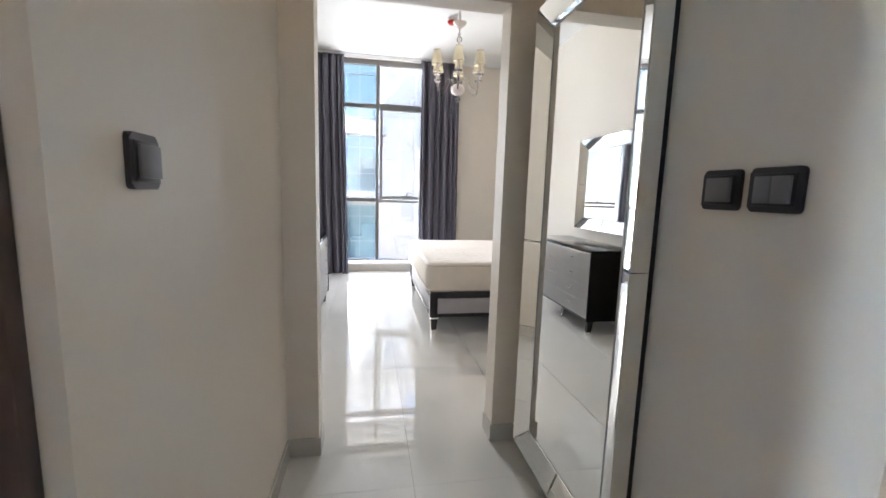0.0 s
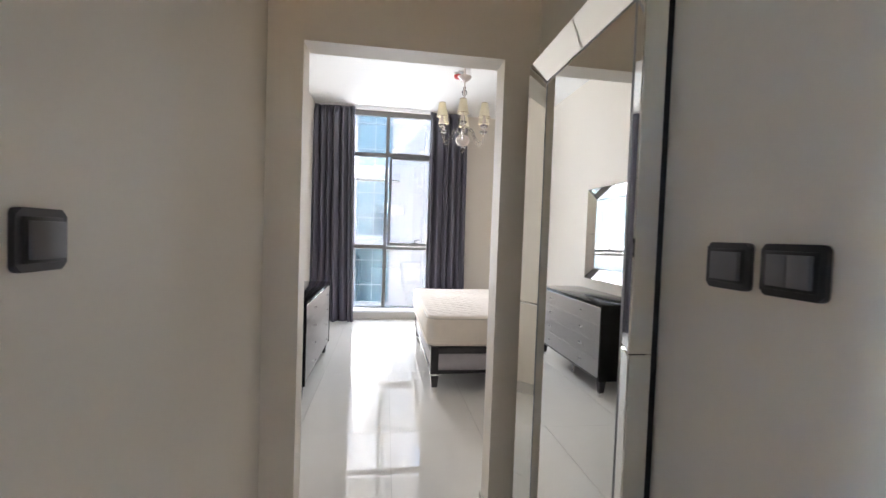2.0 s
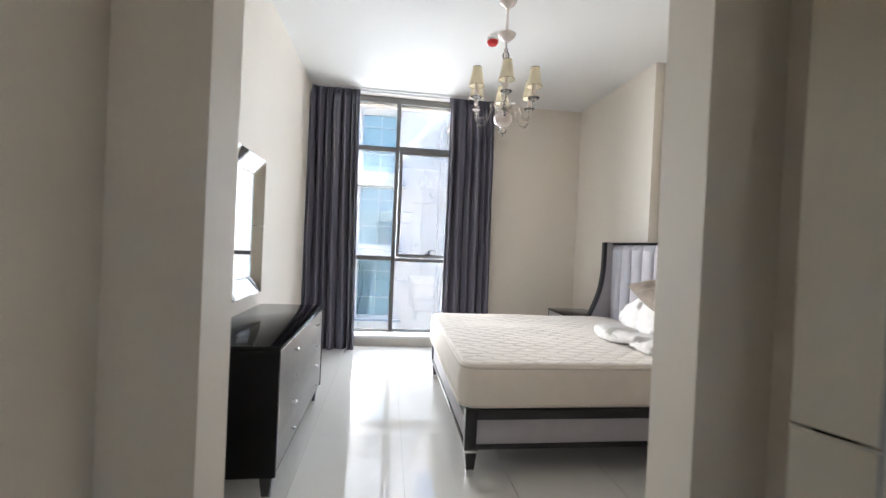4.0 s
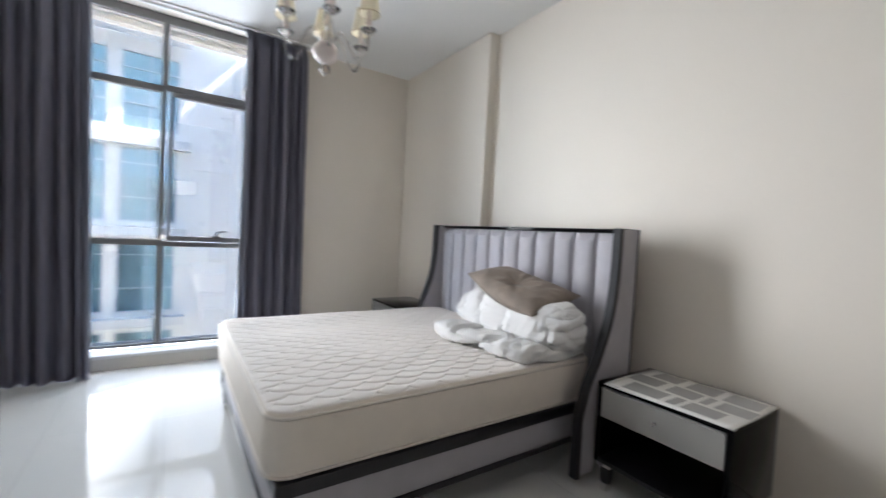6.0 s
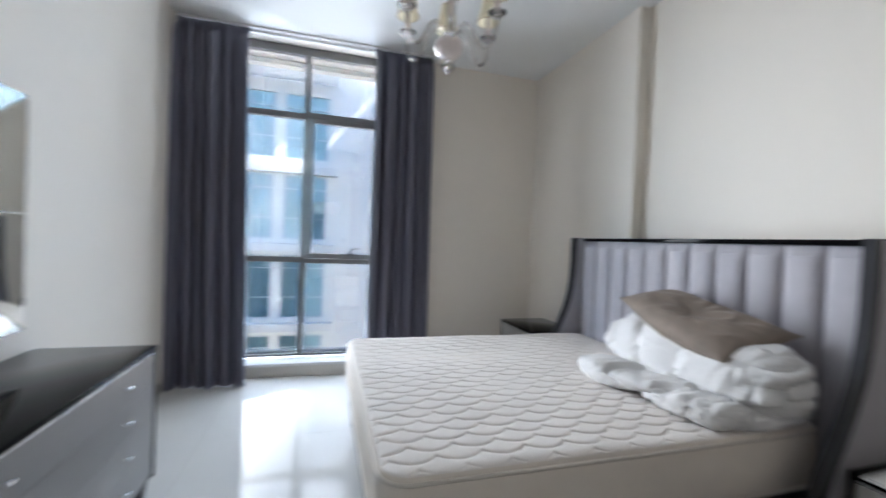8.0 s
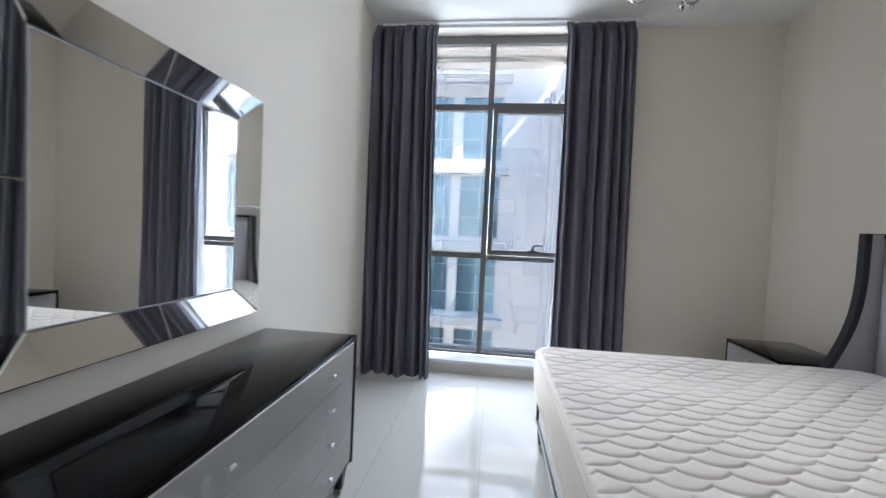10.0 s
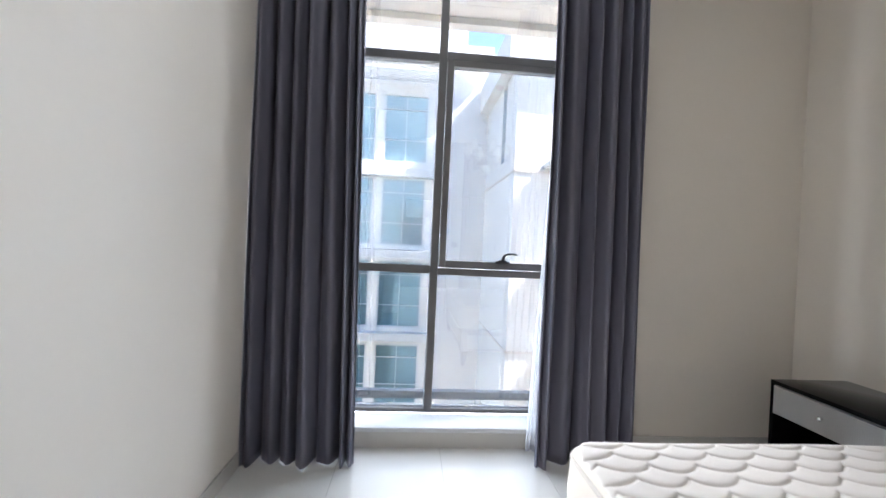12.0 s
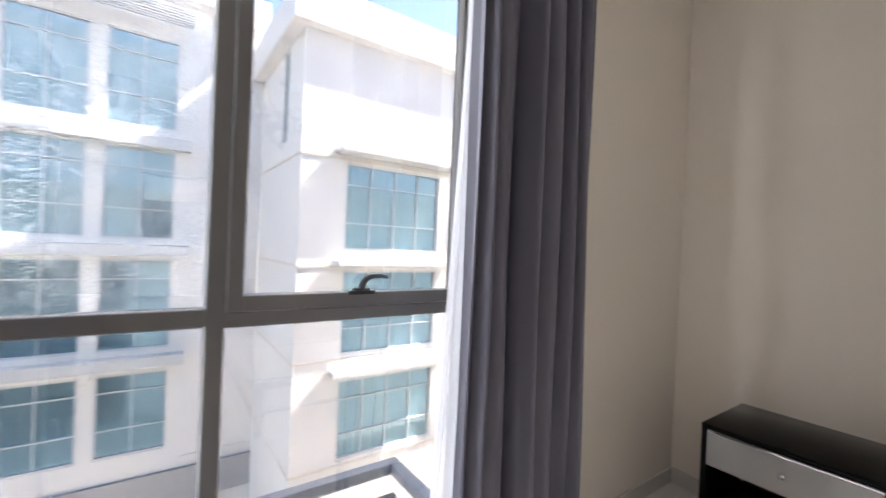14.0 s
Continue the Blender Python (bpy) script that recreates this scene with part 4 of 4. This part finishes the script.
det = thing("smoke_detector", (1.705, 5.845, H), "white ceiling smoke detector with a red dust cap", "smoke detector")
part("base", lathe(bmesh.new(), [(0.040, H - 0.030), (0.052, H - 0.022), (0.055, H - 0.0005)], 1.705, 5.845), WHITEPL, det)
part("cap", lathe(bmesh.new(), [(0.0, H - 0.066), (0.034, H - 0.063), (0.048, H - 0.048), (0.051, H - 0.0305)], 1.705, 5.845), REDPL, det, "red plastic dust cap")


# ---- switches ----
def switch(m, label, keys=1, w=0.088, h=0.088):
    """Plate in its own plane: x across, y up, z out of the wall."""
    t = thing("light_switch", (0, 0, 0), label, "light switch", "dark wall switches")
    pb = prism(bmesh.new(), rounded_rect(-w / 2, w / 2, -h / 2, h / 2, 0.010, 5), "z", 0, 0.009)
    bmesh.ops.bevel(pb, geom=[e for e in pb.edges if min(v.co.z for v in e.verts) > 0.008], offset=0.0025, segments=2, affect="EDGES")
    part("plate", pb, SWPLATE, t)
    part("inner_frame", boxed(-w / 2 + 0.010, w / 2 - 0.010, -h / 2 + 0.012, h / 2 - 0.012, 0.0092, 0.0115, bevel=0.001), BLACKPL, t)
    kw = (w - 0.032) / keys
    for k in range(keys):
        x0 = -w / 2 + 0.016 + k * kw
        kb = boxed(x0 + 0.0006, x0 + kw - 0.0006, -h / 2 + 0.018, h / 2 - 0.018, 0.0117, 0.017, bevel=0.0012)
        for v in kb.verts:
            if v.co.z > 0.014:
                v.co.z += 0.055 * v.co.x + 0.002
        part("rocker", kb, SWKEY, t, "grey rocker")
    t.matrix_world = m


EASTW = Matrix(((0, 0, -1, CR), (-1, 0, 0, 0), (0, 1, 0, 0), (0, 0, 0, 1)))
WESTW = Matrix(((0, 0, 1, CL), (1, 0, 0, 0), (0, 1, 0, 0), (0, 0, 0, 1)))
switch(Matrix.Translation((0, 1.832, 1.292)) @ WESTW, "charcoal light switch with one grey rocker on the corridor wall", 1, 0.090, 0.090)
switch(Matrix.Translation((0, 1.862, 1.280)) @ EASTW, "charcoal light switch with one grey rocker beside the mirror", 1, 0.098, 0.088)
switch(Matrix.Translation((0, 1.738, 1.280)) @ EASTW, "charcoal double light switch with grey rockers beside the mirror", 2, 0.108, 0.088)
switch(Matrix(((-1, 0, 0, 1.545), (0, 0, 1, YD1), (0, 1, 0, 1.29), (0, 0, 0, 1))), "charcoal light switch with one grey rocker beside the wardrobe", 1)

# ---- wardrobe ----
ward = thing("wardrobe", (2.57, 2.8, 0), "built-in grey oak wardrobe with tall doors and chrome handles", "wardrobe")
wy = 3.078
part("carcass", boxed(1.665, XR - 0.004, 2.48, wy - 0.022, 0.0, H - 0.004), WARD, ward)
part("end_panel", boxed(1.662, 1.735, wy - 0.0215, wy + 0.012, 0.0, H - 0.004, bevel=0.002, seg=1), WARDK, ward, "dark brown end panel", smooth=False)
edges = (1.738, 1.790, 2.345, 2.90, XR - 0.004)
for i, (xa, xb) in enumerate(zip(edges, edges[1:])):
    d = part("door" if i else "filler_strip", boxed(xa + 0.0015, xb - 0.0015, wy - 0.0215, wy, 0.004, H - 0.006, bevel=0.0015, seg=1), WARD, ward, "grey oak laminate door" if i else "", smooth=False)
    if i in (1, 2):
        hx = xb - 0.05
        hb = bmesh.new()
        box(hb, hx - 0.006, hx + 0.006, wy + 0.026, wy + 0.034, 1.185, 1.355, bevel=0.002)
        box(hb, hx - 0.006, hx + 0.006, wy, wy + 0.0265, 1.335, 1.348, bevel=0.001)
        box(hb, hx - 0.006, hx + 0.006, wy, wy + 0.0265, 1.192, 1.205, bevel=0.001)
        part("handle", hb, CHROME, d, "square chrome bar handle")

# hall door standing open by the corridor mouth
hd = thing("hall_door", (0.36, 1.55, 0), "dark brown wooden door frame at the hall corner", "door")
part("frame_post", boxed(0.18, 0.402, YH - 0.03, YH - 0.002, 0.0, 2.12, bevel=0.004), WARDK, hd)


# ---- outside ----
structure("ground", boxed(-3000, 3000, 8.2, 3000, -9.4, -9.0), GROUND, "pale paved ground between the buildings")
structure("roof_overhang", boxed(-9.0, 14.0, 7.80, 9.35, 3.67, 3.95), STUCCO, "cream plastered overhang above the window", category="overhang")
for k, zb in enumerate((3.60, 3.665)):
    structure("overhang_moulding", boxed(-9.0, 14.0, 9.20 + 0.152 * k, 9.34 + 0.10 * k, zb, zb + 0.068), STUCCO, "cream plastered edge moulding under the overhang", category="moulding")
structure("outer_sill", boxed(-1.0, 2.6, 7.80, 7.98, -0.10, 0.085), STUCCO, "white plastered outer window sill", category="sill")
scr = thing("louvre_screen", (0.9, 8.4, -0.5), "grey metal louvred ledge screen outside the window", "louvre screen")
part("top_rail", boxed(-2.4, 2.10, 8.56, 8.63, -0.10, -0.03, bevel=0.004), GREYALU, scr)
part("side_rail", boxed(2.03, 2.10, 7.99, 8.555, -0.10, -0.03, bevel=0.004), GREYALU, scr)
for i in range(5):
    yy = 8.06 + i * 0.10
    part("slat", boxed(-2.4, 2.025, yy, yy + 0.045, -0.155 - 0.01 * i, -0.135 - 0.01 * i, bevel=0.002, seg=1), GREYALU, scr)
for xx in (-1.2, 0.3, 1.55):
    part("brace", boxed(xx, xx + 0.05, 7.99, 8.56, -0.24, -0.20), GREYALU, scr)


def glazed(parent, x0, x1, y, z0, z1, cols, rails):
    """Recessed window with its bars on a face that looks towards -y."""
    w = part("window", boxed(x0, x1, y + 0.10, y + 0.12, z0, z1), EXTGL, parent, "blue-green reflecting glazing", smooth=False)
    fr = bmesh.new()
    t = 0.06
    for a in ((x0, x0 + t, z0, z1), (x1 - t, x1, z0, z1), (x0 + t, x1 - t, z0, z0 + t), (x0 + t, x1 - t, z1 - t, z1)):
        box(fr, a[0], a[1], y + 0.02, y + 0.098, a[2], a[3])
    part("window_frame", fr, EXTALU, w, "white aluminium frame", smooth=False)
    for c in range(1, cols):
        x = x0 + (x1 - x0) * c / cols
        part("glazing_bar", boxed(x - 0.017, x + 0.017, y + 0.05, y + 0.099, z0 + t, z1 - t), EXTALU, w, smooth=False)
    for share in rails:
        z = z0 + (z1 - z0) * share
        part("glazing_bar", boxed(x0 + t, x1 - t, y + 0.045, y + 0.094, z - 0.017, z + 0.017), EXTALU, w, smooth=False)


def pierced_wall(x0, x1, y0, y1, z0, z1, cols, rows):
    """Wall slab with openings at every column and row."""
    bm = bmesh.new()
    xs = [x0] + [v for c in cols for v in c] + [x1]
    for i in range(0, len(xs), 2):
        box(bm, xs[i], xs[i + 1], y0, y1, z0, z1)
    zs = [z0] + [v for r in rows for v in r] + [z1]
    for c in cols:
        for i in range(0, len(zs), 2):
            box(bm, c[0], c[1], y0 + 0.002, y1, zs[i], zs[i + 1])
    return bm


YL, YR, XC = 21.2, 16.5, 3.60
ROWS_L = ((-5.15, -2.74), (-2.07, 0.60), (1.18, 3.86), (4.47, 7.17))
COLS_L = ((-8.81, -7.07), (-6.74, -5.00), (-4.67, -2.93), (-2.60, -0.86), (-0.53, 1.21))
wing_l = thing("apartment_building", (0, YL + 1, -9), "white plastered apartment building with blue-green gridded windows", "building", "buildings across the court")
part("wall", pierced_wall(-14, XC + 0.02, YL, YL + 0.35, -9, 8.3, COLS_L, ROWS_L), STUCCO, wing_l, "white stucco facade", smooth=False)
part("core", boxed(-14, XC + 6, YL + 0.36, YL + 3, -9, 8.2), STUCCO, wing_l, smooth=False)
for c in COLS_L:
    for r in ROWS_L:
        glazed(wing_l, c[0], c[1], YL, r[0], r[1], 2, (0.33, 0.78))
for z in (4.02, 0.86, -2.38):
    part("ledge", boxed(-14, 1.55, YL - 0.42, YL - 0.002, z - 0.16, z + 0.16, bevel=0.02), EXTALU, wing_l, "white projecting ledge", smooth=False)
for z in (-0.10, 3.30, -5.55):
    part("string_course", boxed(1.62, XC, YL - 0.05, YL - 0.002, z - 0.06, z + 0.06), STUCCO, wing_l, smooth=False)
part("base_band", boxed(-14, XC, YL - 0.12, YL - 0.003, -6.9, -5.85), GREYALU, wing_l, "grey base band", smooth=False)
part("cornice", boxed(-14, XC, YL - 0.6, YL + 0.6, 8.3, 9.0), STUCCO, wing_l, smooth=False)
# set-back storey, widened so its white also stands in for bright sky
part("top_storey", boxed(-14, 2.7, YL + 0.7, YL + 3, 8.21, 12.5), STUCCO, wing_l, smooth=False)
lv = bmesh.new()
for k in range(7):
    box(lv, -14, 1.5, YL - 1.25 + 0.17 * k, YL - 1.16 + 0.17 * k, 7.62, 7.68)
part("louvre_canopy", lv, EXTALU, wing_l, "white louvred canopy", smooth=False)

ROWS_R = ((-4.40, -2.27), (-1.62, 0.62), (1.15, 3.44))
COLS_R = ((4.76, 7.72), (9.6, 12.5))
wing_r = thing("apartment_building", (9, YR + 1, -9), "white plastered building wing with wide gridded windows and cornice", "building", "buildings across the court")
part("wall", pierced_wall(XC, 18, YR, YR + 0.35, -9, 6.9, COLS_R, ROWS_R), STUCCO, wing_r, "white stucco facade", smooth=False)
sw = bmesh.new()
box(sw, XC, XC + 0.3, YR + 0.36, 17.90, -9, 6.9)
box(sw, XC, XC + 0.3, 18.40, YL - 0.003, -9, 6.9)
box(sw, XC, XC + 0.3, 17.90, 18.40, -9, 4.05)
box(sw, XC, XC + 0.3, 17.90, 18.40, 6.55, 6.9)
part("side_wall", sw, STUCCO, wing_r, "cream stucco side wall", smooth=False)
part("slit_window", boxed(XC + 0.12, XC + 0.15, 17.90, 18.40, 4.05, 6.55), EXTGL, wing_r, "narrow slit window", smooth=False)
part("core", boxed(XC + 0.31, 18, YR + 0.36, YL - 0.01, -9, 6.8), STUCCO, wing_r, smooth=False)
for c in COLS_R:
    for r in ROWS_R:
        glazed(wing_r, c[0], c[1], YR, r[0], r[1], 4, (0.31, 0.75))
    for z in (3.70, 0.82, -1.97):
        part("ledge", boxed(c[0] - 0.30, c[1] + 0.45, YR - 0.55, YR - 0.002, z - 0.07, z + 0.07, bevel=0.015), EXTALU, wing_r, "white projecting sunshade", smooth=False)
for z in (3.52, 0.72, -1.72, -4.52):
    part("string_course", boxed(XC - 0.03, 18, YR - 0.03, YR - 0.002, z - 0.03, z + 0.03), STUCCO2, wing_r, smooth=False)
    part("string_course", boxed(XC - 0.03, XC - 0.002, YR - 0.03, YL - 0.05, z - 0.03, z + 0.03), STUCCO2, wing_r, smooth=False)
part("cornice", boxed(XC - 0.35, 18.3, YR - 0.29, YL + 0.2, 6.60, 7.6, bevel=0.02), STUCCO, wing_r, "white projecting cornice", smooth=False)
structure("terrace_wall", boxed(XC - 1.6, 18, YR - 2.6, YR - 2.45, -9, -5.2), STUCCO2, "low cream terrace wall at the building foot", category="wall")
structure("building_south", boxed(-9, -0.386, 7.30, 7.79, -9, 12.0), STUCCO, "outer plastered face of the own building", category="wall")
structure("building_below", boxed(-9, 14, 7.30, 7.79, -9, -0.31), STUCCO, "outer plastered face of the own building", category="wall")
structure("building_east", boxed(3.709, 14, 7.30, 7.79, -0.30, 12.0), STUCCO, "outer plastered face of the own building", category="wall")
structure("building_above", boxed(-0.385, 3.708, 7.30, 7.79, 3.701, 12.0), STUCCO, "outer plastered face of the own building", category="wall")

# ---- floor tiles ----
floor_ob = bpy.data.objects["floor"]
GAP, CROSS = 0.0028, 0.0009
tile_mesh = {}
for i in range(-4, 5):
    for j in range(-3, 7):
        x0, x1 = max(1.002 + 0.6 * i, -1.5), min(1.002 + 0.6 * (i + 1), XR)
        y0, y1 = max(0.26 + 1.2 * j, -1.6), min(0.26 + 1.2 * (j + 1), YF - 0.005)
        if x1 - x0 < 0.02 or y1 - y0 < 0.02:
            continue
        key = (round(x1 - x0, 3), round(y1 - y0, 3))
        if key not in tile_mesh:
            w, h = key
            tb = boxed(GAP / 2, w - GAP / 2, CROSS / 2, h - CROSS / 2, -0.010, 0.0)
            tile_mesh[key] = finish("tile", tb, TILE, False)
        t = new("tile", tile_mesh[key])
        t.location = (x0, y0, 0.0)
        t.parent = floor_ob
